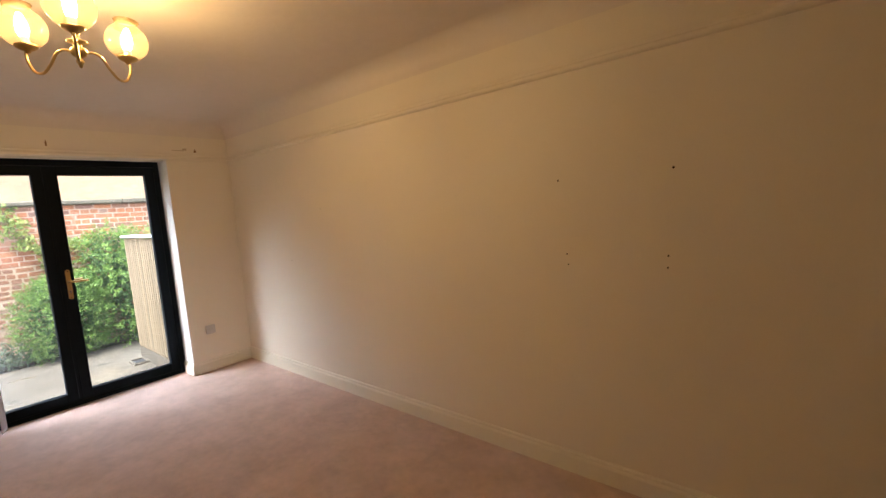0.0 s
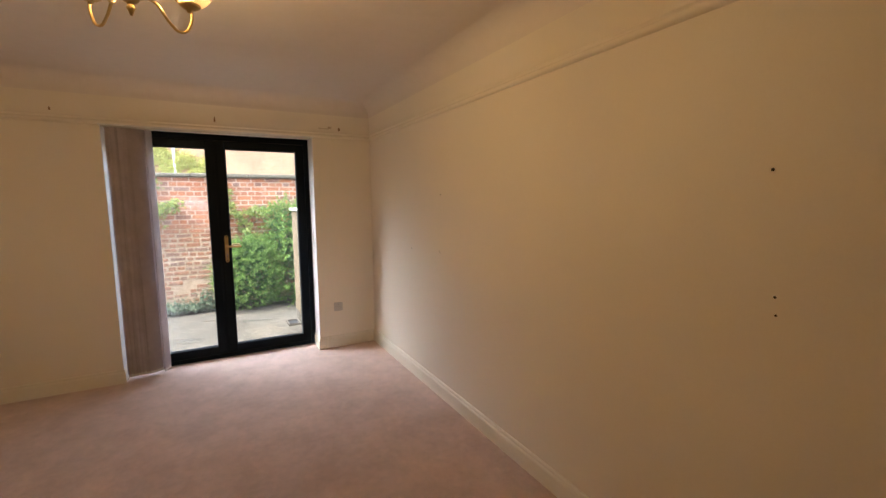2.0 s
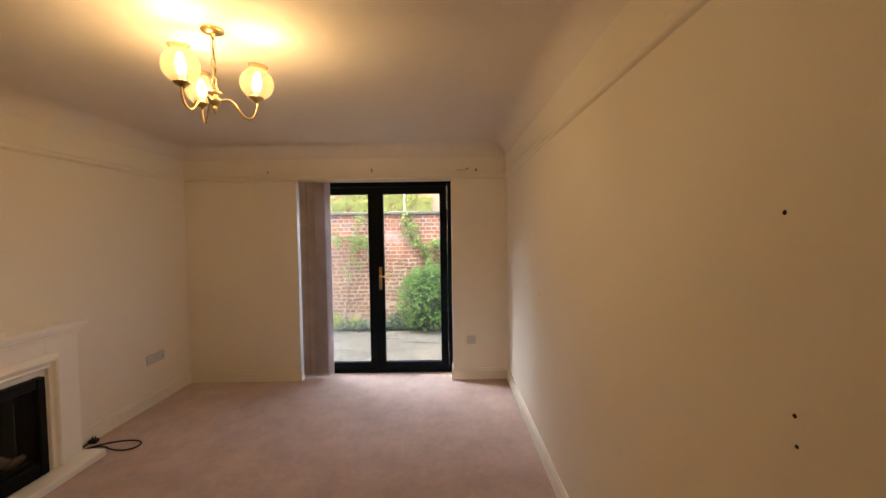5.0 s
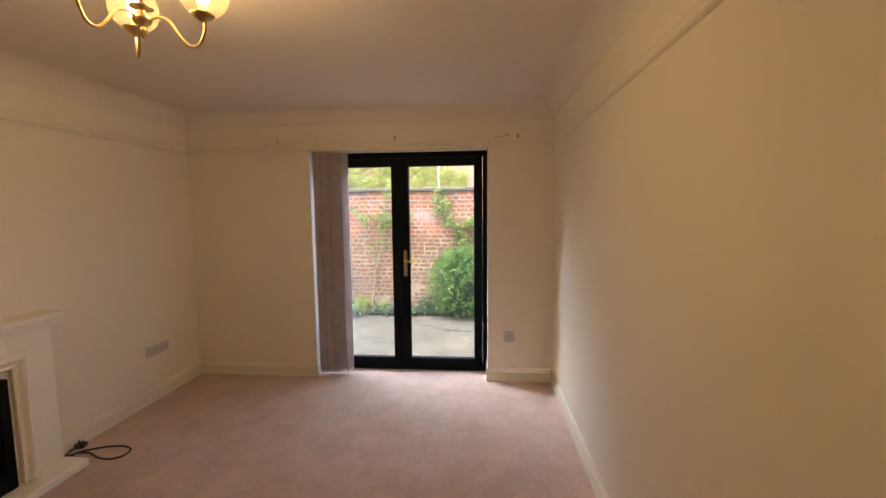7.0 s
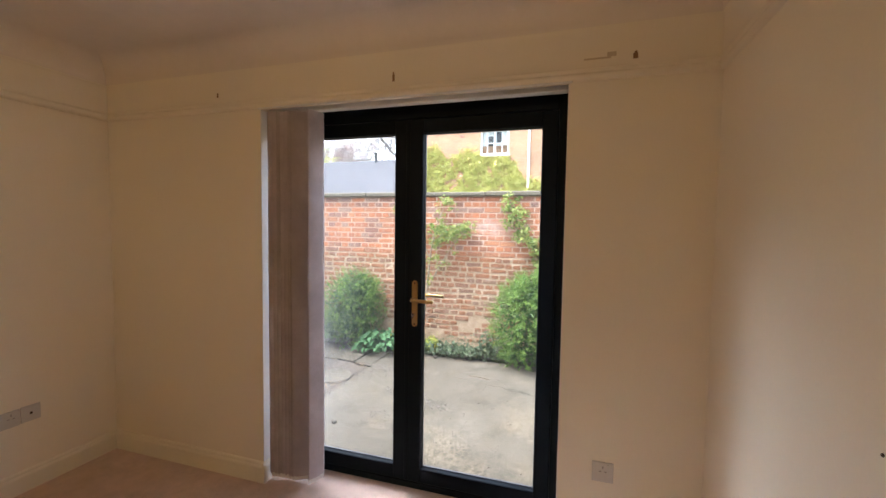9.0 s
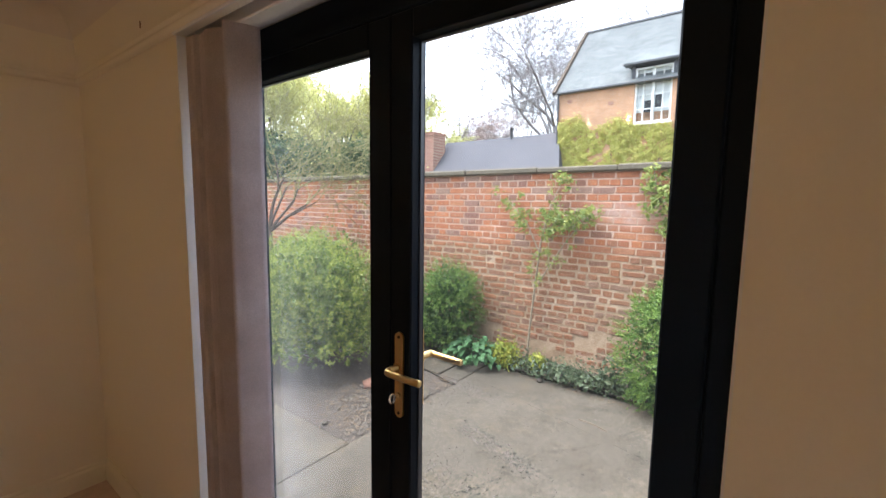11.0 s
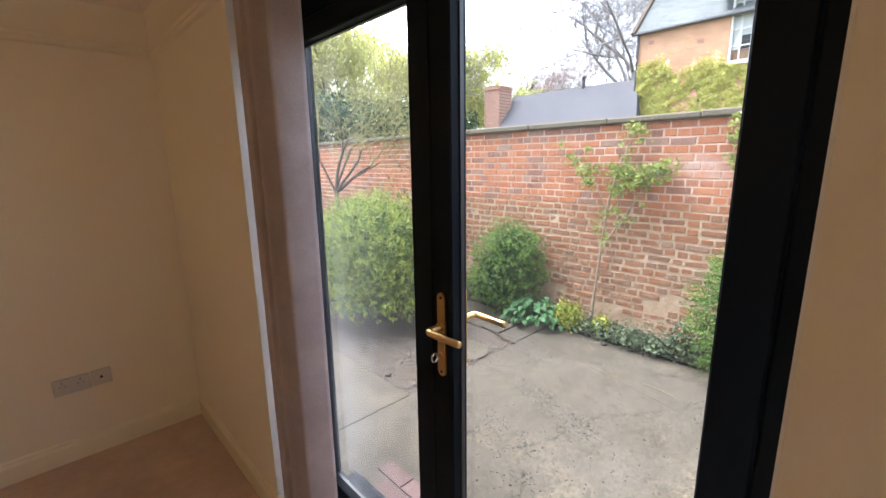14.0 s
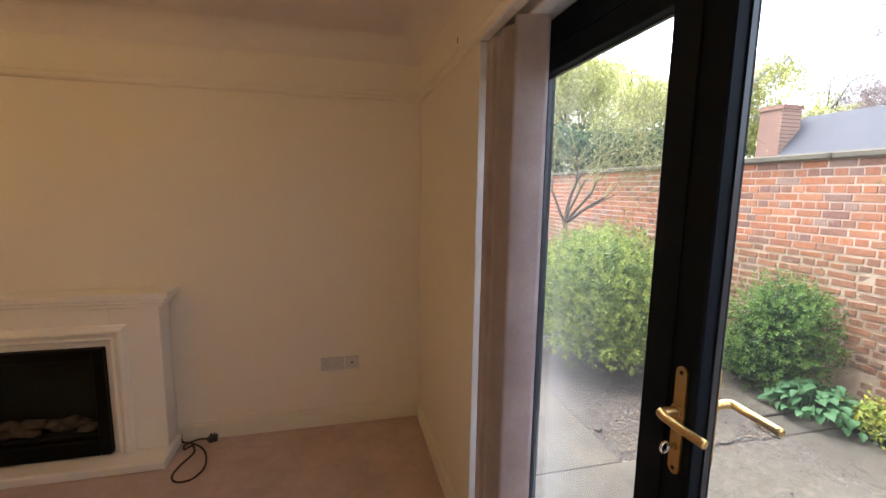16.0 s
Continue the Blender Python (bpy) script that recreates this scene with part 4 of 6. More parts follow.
for k in range(11):
    x = ex0 + 0.14 + k * 0.046 + rl.uniform(-0.01, 0.01)
    ln, a = rl.uniform(0.09, 0.17), rl.uniform(-0.9, 0.9)
    c = Vector((x, YS + 0.078 + rl.uniform(-0.02, 0.02), 0.195 + (k % 3) * 0.026 * (1 - abs(k - 5) / 7)))
    d = Vector((math.cos(a), 0.2 * math.sin(3 * a), 0.45 * math.sin(a)))
    pts = [c + d * ln * (t - 0.5) + Vector((0, rl.gauss(0, 0.005), rl.gauss(0, 0.006))) for t in (0, 0.25, 0.5, 0.75, 1)]
    part("log", placed(tube(pts, [0.017, 0.025, 0.028, 0.022, 0.014], 9), F0), M_LOG, fire, smooth=True)
bm = bmesh.new()
box(ex0 + 0.06, ex1 - 0.06, YS + 0.02, YS + 0.13, 0.151, 0.172, 0.004, bm)
part("ember_bed", placed(bm, F0), M_SOOT, fire)

# flex and plug lying on the carpet beside the hearth
flexlead = empty("electric_lead", -2.80, -1.22, 0.0, "dark braided electric lead with a black plug, coiled on the carpet", "cable")
E0 = Matrix.Translation((-2.80, -1.22, 0.0)).inverted()
ctrl = [(-2.652, -1.345, 0.05), (-2.665, -1.33, 0.012), (-2.72, -1.31, 0.008), (-2.79, -1.25, 0.008), (-2.838, -1.16, 0.008), (-2.858, -1.05, 0.008), (-2.825, -0.965, 0.008), (-2.755, -0.955, 0.008),
        (-2.715, -1.01, 0.008), (-2.725, -1.10, 0.008), (-2.762, -1.20, 0.012), (-2.735, -1.27, 0.017), (-2.70, -1.25, 0.010), (-2.69, -1.29, 0.012), (-2.745, -1.325, 0.019), (-2.800, -1.325, 0.020)]
part("lead", placed(tube(arc_points(ctrl, 8), 0.0055, 8), E0), M_CABLE, flexlead, smooth=True)
bm = box(-0.028, 0.028, -0.025, 0.025, 0.0, 0.030, 0.009, None, 2)
box(-0.012, 0.012, 0.020, 0.034, 0.006, 0.026, 0.003, bm)
for dx in (-0.011, 0.011):
    box(dx - 0.003, dx + 0.003, -0.008, -0.004, 0.029, 0.046, 0.0, bm)
box(-0.002, 0.002, 0.006, 0.014, 0.029, 0.050, 0.0, bm)
part("plug", placed(bm, E0 @ pose(-2.832, -1.325, 0.003, 0, 0, -80)), M_PLUG, flexlead, "black moulded plug")

# ---------------- sockets, holes and marks on the walls ----------------
def plate(name, centre, w, axis, label, dots=()):
    """A moulded wall plate; axis 'y' faces +y (south wall), 'x' faces +x (west wall)."""
    e = empty(name, *centre, label, "socket" if "socket" in name else "wall plate")
    turn = pose(0, 0, 0, 90, 0, 180) if axis == "y" else pose(0, 0, 0, 90, 0, 90)
    part("faceplate", placed(box(-w / 2, w / 2, -0.043, 0.043, 0.0, 0.009, 0.003, None, 2), turn), M_SOCKET, e)
    for u, v, du, dv, mat in dots:
        part("switch" if mat is M_SOCKET else "pin_hole", placed(box(u - du, u + du, v - dv, v + dv, 0.0085, 0.0125 if mat is M_SOCKET else 0.0095), turn), mat, e)
    return e


def outlet(c):
    return [(c, 0.022, 0.003, 0.006, M_SHUTTER), (c - 0.011, 0.003, 0.005, 0.0025, M_SHUTTER), (c + 0.011, 0.003, 0.005, 0.0025, M_SHUTTER)]


plate("double_socket", (-3.543, YS + 0.001, 0.415), 0.146, "y", "white double power socket low on the cream wall", outlet(-0.036) + outlet(0.036) + [(-0.012, 0.028, 0.005, 0.008, M_SOCKET), (0.012, 0.028, 0.005, 0.008, M_SOCKET)])
plate("aerial_plate", (-3.664, YS + 0.001, 0.417), 0.086, "y", "white aerial wall plate with one dark outlet", [(0.0, 0.0, 0.006, 0.006, M_HOLE)])
plate("single_socket", (XW + 0.001, 1.556, 0.412), 0.086, "x", "white single power socket low on the cream wall", outlet(0.0) + [(0.02, 0.028, 0.005, 0.008, M_SOCKET)])

for x, z, r in NAILS:
    e = part("screw_hole", tube([(0, 0, 0), (0, -0.0025, 0)], [r, r * 0.6], 9), M_HOLE)
    e.matrix_basis = pose(x, YN, z)
    tagged(e, "small dark screw hole in the cream wall", "wall hole", "screw holes in the wall")
for y, z, w, h in ((0.562, 2.165, 0.006, 0.022), (1.622, 2.156, 0.009, 0.015), (-0.50, 2.16, 0.005, 0.012)):
    bm = box(0.0, 0.003, -w, w, -h, h * 0.5, 0.001)
    box(0.0, 0.0034, -w * 0.5, w * 0.6, h * 0.5, h, 0.0, bm)
    e = part("bracket_mark", bm, M_PATCH)
    e.matrix_basis = pose(XW + 0.0085, y, z)
    tagged(e, "bare brown patch where a curtain bracket was removed", "wall mark", "bracket marks over the door")
bm = box(0.0, 0.0018, -0.075, 0.03, -0.013, -0.006)
box(0.0, 0.0019, 0.015, 0.05, -0.006, 0.012, 0.0, bm)
e = part("plaster_patch", bm, M_FILLER)
e.matrix_basis = pose(XW + 0.0085, 1.50, 2.165)
tagged(e, "rough filled patch where a rail was removed", "wall mark")

# ---------------- the garden ----------------
tagged(part("ground", box(-400, XO, -400, 400, -1.2, GROUND - 0.05), M_EARTH), "rough ground reaching the distance", "ground", kind="structure")
XG = -7.85                                                # face of the garden wall
BED = -7.45                                               # edge of the planting bed


def slab(name, x0, x1, y0, y1, z):
    bm = box(x0 + 0.006, x1 - 0.006, y0 + 0.006, y1 - 0.006, GROUND - 0.09, z)
    es = [e for e in bm.edges]
    bmesh.ops.bevel(bm, geom=es, offset=0.008, segments=1, affect="EDGES")
    return part(name, bm, M_CONC, patio)


patio = empty("pavement_patio", -6, 0, GROUND, "worn grey concrete yard slabs with open joints and patches", "patio")
patio["kind"] = "structure"
patio.matrix_basis = Matrix.Identity(4)
slab("concrete_slab", BED, -6.86, -9.0, -1.21, GROUND + 0.012)
for side in (-1, 1):                                       # parted by a hairline crack that runs out from the wall
    xa, xb = -7.042, -5.555
    pts = [(xa + 0.0012 * side, -0.944), (xb + 0.0012 * side, 4.994)] + ([(XO - 0.016, 4.994), (XO - 0.016, -0.944)] if side > 0 else [(BED + 0.006, 4.994), (BED + 0.006, -0.944)])
    bm = bmesh.new()
    f = bm.faces.new([bm.verts.new((x, y, GROUND)) for x, y in pts])
    ext = bmesh.ops.extrude_face_region(bm, geom=[f])["geom"]
    bmesh.ops.translate(bm, vec=(0, 0, -0.09), verts=[q for q in ext if isinstance(q, bmesh.types.BMVert)])
    bmesh.ops.recalc_face_normals(bm, faces=bm.faces)
    part("concrete_slab", bm, M_CONC, patio)

slab("concrete_slab", BED, -6.86, -1.21, -0.95, GROUND + 0.002)
slab("concrete_slab", -5.45, XO - 0.01, -9.0, -0.95, GROUND - 0.004)


def rough_sheet(name, x0, x1, y0, y1, z, amp, nx, ny, material, label, category):
    verts, faces = [], []
    for i in range(nx + 1):
        for j in range(ny + 1):
            x, y = x0 + (x1 - x0) * i / nx, y0 + (y1 - y0) * j / ny
            edge = min(i, nx - i, j, ny - j)
            h = amp * (noise.noise((x * 3, y * 3, 0.3)) + 0.5 * noise.noise((x * 9, y * 9, 1.7)))
            verts.append((x, y, z + h * min(1, edge / 2)))
    for i in range(nx):
        for j in range(ny):
            a = i * (ny + 1) + j
            faces.append((a, a + 1, a + ny + 2, a + ny + 1))
    ob = mesh_from(name, verts, faces, material, None, True)
    return tagged(ob, label, category, kind="structure")


rough_sheet("ground_soil_patch", -6.87, -5.44, -8.0, -0.94, GROUND - 0.005, 0.03, 40, 120, M_SOIL, "dry bare soil patch with stones round the hedge", "soil")
rough_sheet("ground_bed", XG - 0.02, BED + 0.03, -9.0, 5.0, GROUND + 0.04, 0.04, 14, 200, M_SOIL, "narrow soil bed along the foot of the brick wall", "soil")

# gravel, crumbs of concrete, leaf litter and moss
rg = random.Random(21)


def crumbs(name, lines, material, label, category, lo, hi, tall=0.8, thin=0.8):
    """Loose bits scattered along lines (x0, y0, x1, y1, spread, count)."""
    verts, faces = [], []
    for x0, y0, x1, y1, sp, count in lines:
        for k in range(count):
            u = rg.random()
            x, y = rg.gauss(x0 + (x1 - x0) * u, sp), rg.gauss(y0 + (y1 - y0) * u, sp)
            if not (BED + 0.05 < x < XO - 0.1):
                continue
            s = rg.uniform(lo, hi) * (1.8 if rg.random() < 0.05 else 1)
            b, a = len(verts), rg.uniform(0, 3)
            zz = GROUND + (0.012 if y < -0.95 and -6.86 < x < -5.46 else 0.0) + rg.uniform(0, 0.002)
            for dx, dy, dz in ((1, 0, 0), (0, 1, 0), (-1, 0, 0), (0, -1, 0), (0.2, 0.1, tall)):
                verts.append((x + s * (dx * math.cos(a) - dy * thin * math.sin(a)), y + s * (dx * math.sin(a) + dy * thin * math.cos(a)), zz + s * dz * 0.8))
            for i in range(4):
                faces.append((b + i, b + (i + 1) % 4, b + 4))
    return tagged(mesh_from(name, verts, faces, material), label, category, kind="stuff")


crumbs("gravel", [(-6.85, -1.0, -6.72, -0.45, 0.07, 420), (-6.70, -0.95, -6.3, -0.80, 0.10, 200), (-6.2, -0.42, -5.95, 0.28, 0.05, 420), (-5.75, -0.3, -5.4, -0.1, 0.09, 160), (-6.4, -1.5, -5.6, -1.15, 0.16, 800), (-5.9, -1.05, -5.5, -1.02, 0.06, 260),
                  (-6.6, -1.0, -6.1, -1.0, 0.09, 320), (-6.9, -0.2, -6.3, 0.9, 0.30, 160), (-5.9, 1.42, -5.3, 1.36, 0.05, 160), (-5.9, 0.2, -5.0, 0.6, 0.35, 260), (-6.4, -2.2, -5.7, -1.6, 0.2, 420)],
       M_GRAVEL, "loose pale gravel and concrete crumbs on the yard", "gravel", 0.003, 0.011)
crumbs("leaf_litter", [(-6.4, -1.7, -5.6, -1.2, 0.18, 800), (-6.3, -1.05, -5.6, -1.05, 0.07, 240), (-6.8, -1.1, -6.6, -0.95, 0.05, 60), (-7.40, -1.4, -7.38, 0.6, 0.04, 260)],
       M_LITTER, "dry brown leaf litter scattered on soil and concrete", "leaf litter", 0.006, 0.018, 0.25, 0.45)
crumbs("moss", [(-6.06, 0.12, -6.0, 0.30, 0.05, 90), (-5.60, 0.04, -5.52, 0.12, 0.05, 70), (-5.34, 0.16, -5.27, 0.22, 0.05, 60), (-6.25, -0.3, -6.1, -0.1, 0.03, 100), (-6.62, 0.75, -6.5, 1.2, 0.03, 160)],
       M_MOSS, "dark moss and grit in worn spots of the concrete", "moss", 0.004, 0.010, 0.5)


def stone(x, y, s, mat, name, label, z=GROUND):
    bm = bmesh.new()
    bmesh.ops.create_icosphere(bm, subdivisions=2, radius=1.0)
    for v in bm.verts:
        v.co *= 1 + 0.25 * noise.noise(v.co * 1.4 + Vector((x * 7, y * 5, 0)))
        v.co = Vector((v.co.x * s, v.co.y * s * 0.75, max(v.co.z, -0.6) * s * 0.5))
    ob = part(name, bm, mat, None, smooth=True)
    ob.matrix_basis = pose(x, y, z + s * 0.28, 0, 0, rg.uniform(0, 180))
    return tagged(ob, label, "stone")


for x, y, s in ((-7.36, -0.30, 0.040), (-5.35, -0.55, 0.030), (-6.15, -1.32, 0.03), (-5.85, -1.18, 0.025), (-5.5, -1.32, 0.028), (-6.02, -1.12, 0.018), (-5.72, -1.42, 0.022), (-6.38, -1.46, 0.024), (-5.62, -1.10, 0.016), (-6.55, -1.20, 0.020), (-6.10, -1.72, 0.026), (-5.95, -1.50, 0.017)):
    stone(x, y, s, M_SOIL if s > 0.035 else M_CONC, "stone", "small dark stone lying on the yard")
stone(-6.25, -1.55, 0.11, M_TERRA, "terracotta_shard", "broken orange terracotta piece half buried in soil", GROUND - 0.01)
# sunken round cover, and a dark strip painting the shaded gap at the broken slab edge beside it
c = part("drain_cover", lathe([(0.0, 0.012), (0.20, 0.012), (0.215, 0.006), (0.22, -0.03)], 32), M_CONC)
c.matrix_basis = pose(-6.33, -1.18, GROUND + 0.004)
tagged(c, "round worn concrete drain cover set in the soil", "drain cover")
e = part("slab_gap_strip", box(-0.36, 0.36, -0.010, 0.010, -0.05, 0.010, 0.003), M_GAP_SHADE)
e.matrix_basis = pose(-6.84, -1.28, GROUND, 0, 0, 78)
tagged(e, "dark strip for the broken edge and shaded gap of a raised concrete slab", "slab edge")
e = part("straw", tube([(0, 0, 0.004), (0.12, 0.01, 0.006), (0.25, -0.005, 0.004)], 0.003, 5), M_WOOD)
e.matrix_basis = pose(-6.86, 0.28, GROUND + 0.001, 0, 0, 80)
tagged(e, "dry pale stalk lying on the concrete", "stalk")

gully = empty("yard_gully", -6.15, 1.44, GROUND, "small grey drain gully with a dark grate beside the timber screen", "drain")
for b in ((-0.13, 0.13, -0.10, -0.075), (-0.13, 0.13, 0.05, 0.075), (-0.13, -0.105, -0.075, 0.05), (0.105, 0.13, -0.075, 0.05)):
    part("kerb", box(*b, -0.02, 0.028, 0.006), M_CONC, gully)
part("sump", box(-0.105, 0.105, -0.075, 0.05, -0.02, 0.004), M_GAP_SHADE, gully)
for k in range(5):
    part("grate_bar", box(-0.095 + k * 0.043, -0.078 + k * 0.043, -0.07, 0.045, 0.006, 0.014), M_LEAD, gully)

paving = empty("brick_edging", -4.74, 0.09, GROUND, "dull red clay pavers laid beside the doorstep", "paving")
for i in range(3):
    for j in range(3):
        p = part("paver", box(-0.05, 0.05, -0.106, 0.106, -0.03, 0.008, 0.004), M_PAVER, paving)
        p.matrix_basis = pose(0.13 - i * 0.108, -j * 0.219 + (0.10 if i % 2 else 0), 0, 0, 0, rg.gauss(0, 0.8))

# slatted timber screen against the house
fence = empty("timber_screen", -5.5, 1.52, GROUND, "pale slatted timber screen with a flat white cap, beside the house", "fence")
for k in range(23):
    p = part("slat", box(-0.024, 0.024, -0.020, 0.011, 0.172, 1.60, 0.005), M_WOOD, fence)
    p.matrix_basis = pose(-0.815 + k * 0.0741, 0, 0)
for x in (-0.78, 0.80):
    part("post", box(x - 0.035, x + 0.035, 0.012, 0.085, 0.0, 1.61, 0.005), M_WOOD, fence)
part("gravel_board", box(-0.85, 0.85, -0.016, 0.011, 0.0, 0.17, 0.004), M_CONC, fence, "grey concrete gravel board")
for z in (0.35, 1.25):
    part("rail", box(-0.84, 0.84, 0.012, 0.045, z - 0.035, z + 0.035, 0.004), M_WOOD, fence)
part("cap", box(-0.87, 0.87, -0.05, 0.10, 1.611, 1.640, 0.005), M_WHITE, fence)

# ---------------- plants ----------------
def stems(parent, x, y, z0, z1, n, spread, seed, material=None, rad=0.008):
    r = random.Random(seed)
    segs = []
    for k in range(n):
        a = r.uniform(0, 6.28)
        b = Vector((0.3 * spread * math.cos(a), 0.3 * spread * math.sin(a), z0))
        t = Vector((spread * math.cos(a) * r.uniform(0.5, 1), spread * math.sin(a) * r.uniform(0.5, 1), z1))
        pts = [b.lerp(t, u) + Vector((r.gauss(0, 0.02), r.gauss(0, 0.02), 0)) for u in (0, 0.3, 0.6, 1)]
        segs.append((pts, [rad, rad * 0.8, rad * 0.6, rad * 0.3]))
    return limbs("stem", segs, material or M_BARK, parent, 5)


def shoots(name, material, parent, centres, radii, count, leaf, length, low, lump=0.12, upright=0.5, pairs=5):
    """Young shoots standing out of a leafy mass: each a short twig line set with opposite pairs of small leaves."""
    pts, axis = [], []
    vol = np.array([r[0] * r[1] + r[1] * r[2] + r[0] * r[2] for r in radii])
    for c, r, k in zip(centres, radii, np.maximum(1, (count * vol / vol.sum()).astype(int))):
        d = rng.normal(0, 1, (k, 3))
        d /= np.linalg.norm(d, axis=1)[:, None]
        p = np.array(c) + d * np.array(r) * rng.uniform(0.86, 1.0 + lump * 0.6, (k, 1))
        f = wave_field(p, 0.22) + 0.5 * wave_field(p, 0.09)
        keep = (p[:, 2] > low + 0.05 * rng.normal(0, 1, k)) & (f > rng.normal(-0.35, 0.4, k))
        pts.append(p[keep] + d[keep] * (f[keep] * 0.02)[:, None])
        axis.append(d[keep])
    p, a = np.concatenate(pts), np.concatenate(axis)
    # shoots that would lie inside another lobe are left out
    free = np.ones(len(p), bool)
    for c, r in zip(centres, radii):
        free &= (((p - np.array(c)) / np.array(r)) ** 2).sum(axis=1) > 0.62
    p, a = p[free], a[free]
    a = a + rng.normal(0, 0.45, a.shape) + np.array((0, 0, upright))
    a /= np.linalg.norm(a, axis=1)[:, None]
    side = np.cross(a, rng.normal(0, 1, a.shape))
    side /= np.linalg.norm(side, axis=1)[:, None]
    other = np.cross(a, side)
    ln = length * rng.uniform(0.6, 1.35, (len(p), 1))
    verts = []
    for k in range(pairs):
        u = (k + 0.4) / pairs
        s = side if k % 2 else other
        w = other if k % 2 else side
        size = leaf * (1.05 - 0.55 * u) * rng.uniform(0.75, 1.25, (len(p), 1))
        for sign in (-1, 1):
            base = p + a * ln * u
            t = s * sign * (1.0 - 0.55 * u) + a * (0.45 + 0.7 * u) + rng.normal(0, 0.12, a.shape)
            t /= np.linalg.norm(t, axis=1)[:, None]
            lift = np.cross(t, w)
            verts.append(np.stack([base, base + t * size * 0.5 + w * size * 0.17 + lift * size * 0.05, base + t * size, base + t * size * 0.5 - w * size * 0.17 + lift * size * 0.06], axis=1))
    v = np.concatenate(verts).reshape(-1, 3)
    n = len(v) // 4
    faces = [(4 * i, 4 * i + 1, 4 * i + 2) for i in range(n)] + [(4 * i, 4 * i + 2, 4 * i + 3) for i in range(n)]
    return mesh_from(name, v.tolist(), faces, material, parent)


def bush(name, x, y, z, r, count, size, material, label, extra=(), depth=0.35, lump=0.14, category="bush", spread=0.6, clump=0.16, along=0.0, aspect=0.55, low=0.0, young=None, shoot=(0, 0.03, 0.07, 0.5)):
    e = empty(name, x, y, GROUND + 0.03, label, category)
    cz = z - GROUND - 0.03
    cs, rs = [(0, 0, cz)] + [q[:3] for q in extra], [r] + [q[3:] for q in extra]
    crown("crown", material, e, cs, rs, count, size, depth, low, spread, lump, clump, along, aspect)
    crown("inner_leaves", material, e, cs, [tuple(k * 0.82 for k in q) for q in rs], count // 3, size * 1.9, 0.3, low + 0.03, 0.3, lump)
    if young:
        shoots("young_shoots", young, e, cs, rs, shoot[0], shoot[1], shoot[2], low, lump, shoot[3])
    stems(e, x, y, -0.06, cz * 1.1, 14, r[0] * 0.7, int(abs(x * 31 + y * 17)))
    return e


bush("clipped_hedge", -6.38, -2.66, 0.33, (0.76, 0.92, 0.80), 30000, 0.031, L_HEDGE, "large clipped yellow-green hedge with small dense leaves", [(0.15, 0.25, 0.72, 0.52, 0.62, 0.56), (-0.1, -0.35, 0.78, 0.55, 0.6, 0.52), (0.1, 0.2, 0.25, 0.7, 0.75, 0.5)], depth=0.24, lump=0.07, clump=0.20, along=0.45, aspect=0.6,
     low=0.20, young=L_HEDGESHOOT, shoot=(6500, 0.038, 0.08, 0.7))
bush("round_bush", -7.48, -1.56, 0.28, (0.33, 0.40, 0.50), 11000, 0.026, L_SHRUB, "rounded grey-green bush against the brick wall", [(0.02, 0.08, 0.75, 0.24, 0.28, 0.22), (0.05, -0.12, 0.30, 0.30, 0.33, 0.30)], lump=0.20, clump=0.17, along=0.8, aspect=0.45,
     low=0.08, young=L_SHOOT, shoot=(2300, 0.034, 0.075, 0.5))
bush("round_bush", -7.42, 0.97, 0.28, (0.36, 0.48, 0.56), 12000, 0.024, L_BOX, "bright green rounded bush against the brick wall", [(0.03, 0.02, 0.85, 0.24, 0.32, 0.22)], lump=0.2, clump=0.17, along=0.8, aspect=0.45,
     low=0.06, young=L_SHOOT, shoot=(2500, 0.042, 0.095, 0.35))
bush("tall_shrub", -7.40, 1.95, 0.55, (0.42, 0.60, 0.80), 9000, 0.034, L_SHRUB, "tall leafy green shrub against the brick wall", [(-0.1, -0.35, 1.25, 0.28, 0.34, 0.42), (0.05, 0.3, 0.5, 0.4, 0.5, 0.5)], lump=0.2, clump=0.16, along=0.6,
     low=0.05, young=L_SHOOT, shoot=(1900, 0.065, 0.14, 0.2))


def broad_leaf(length, width, bend):
    """One cupped broad leaf along +x, with a midrib fold."""
    bm = bmesh.new()
    n = 6
    rows = []
    for k in range(n + 1):
        u = k / n
        w = width * math.sin(math.pi * min(1, u * 0.93 + 0.06)) ** 0.8 * (1 - 0.25 * u)
        z = bend * (u - u * u * 1.6)
        rows.append([bm.verts.new((u * length, s * w * 0.5, z + abs(s) * w * 0.22)) for s in (-1, -0.5, 0, 0.5, 1)])
    for a, b in zip(rows, rows[1:]):
        for i in range(4):
            bm.faces.new((a[i], b[i], b[i + 1], a[i + 1]))
    return bm


hosta_mesh = finish("broad_leaf", broad_leaf(0.098, 0.092, 0.030), L_HOSTA, True)
hosta = empty("hosta", -7.36, -1.10, GROUND + 0.03, "broad-leaved blue-green hosta clump in the bed", "plant")
rh = random.Random(3)
for k in range(190):
    a = rh.uniform(0, 360)
    r = 0.25 * rh.random() ** 0.55
    lf = new("leaf", hosta_mesh)
    lf.parent = hosta
    s = rh.uniform(0.6, 1.0)
    lf.matrix_basis = pose(r * math.cos(radians(a)), r * 1.35 * math.sin(radians(a)), 0.27 - r * 0.80 + rh.gauss(0, 0.035), rh.gauss(0, 20), rh.uniform(-15, 45), a + rh.gauss(0, 25)) @ Matrix.Scale(s, 4)
stems(hosta, 0, 0, -0.05, 0.26, 20, 0.18, 5, L_HOSTA, 0.006)
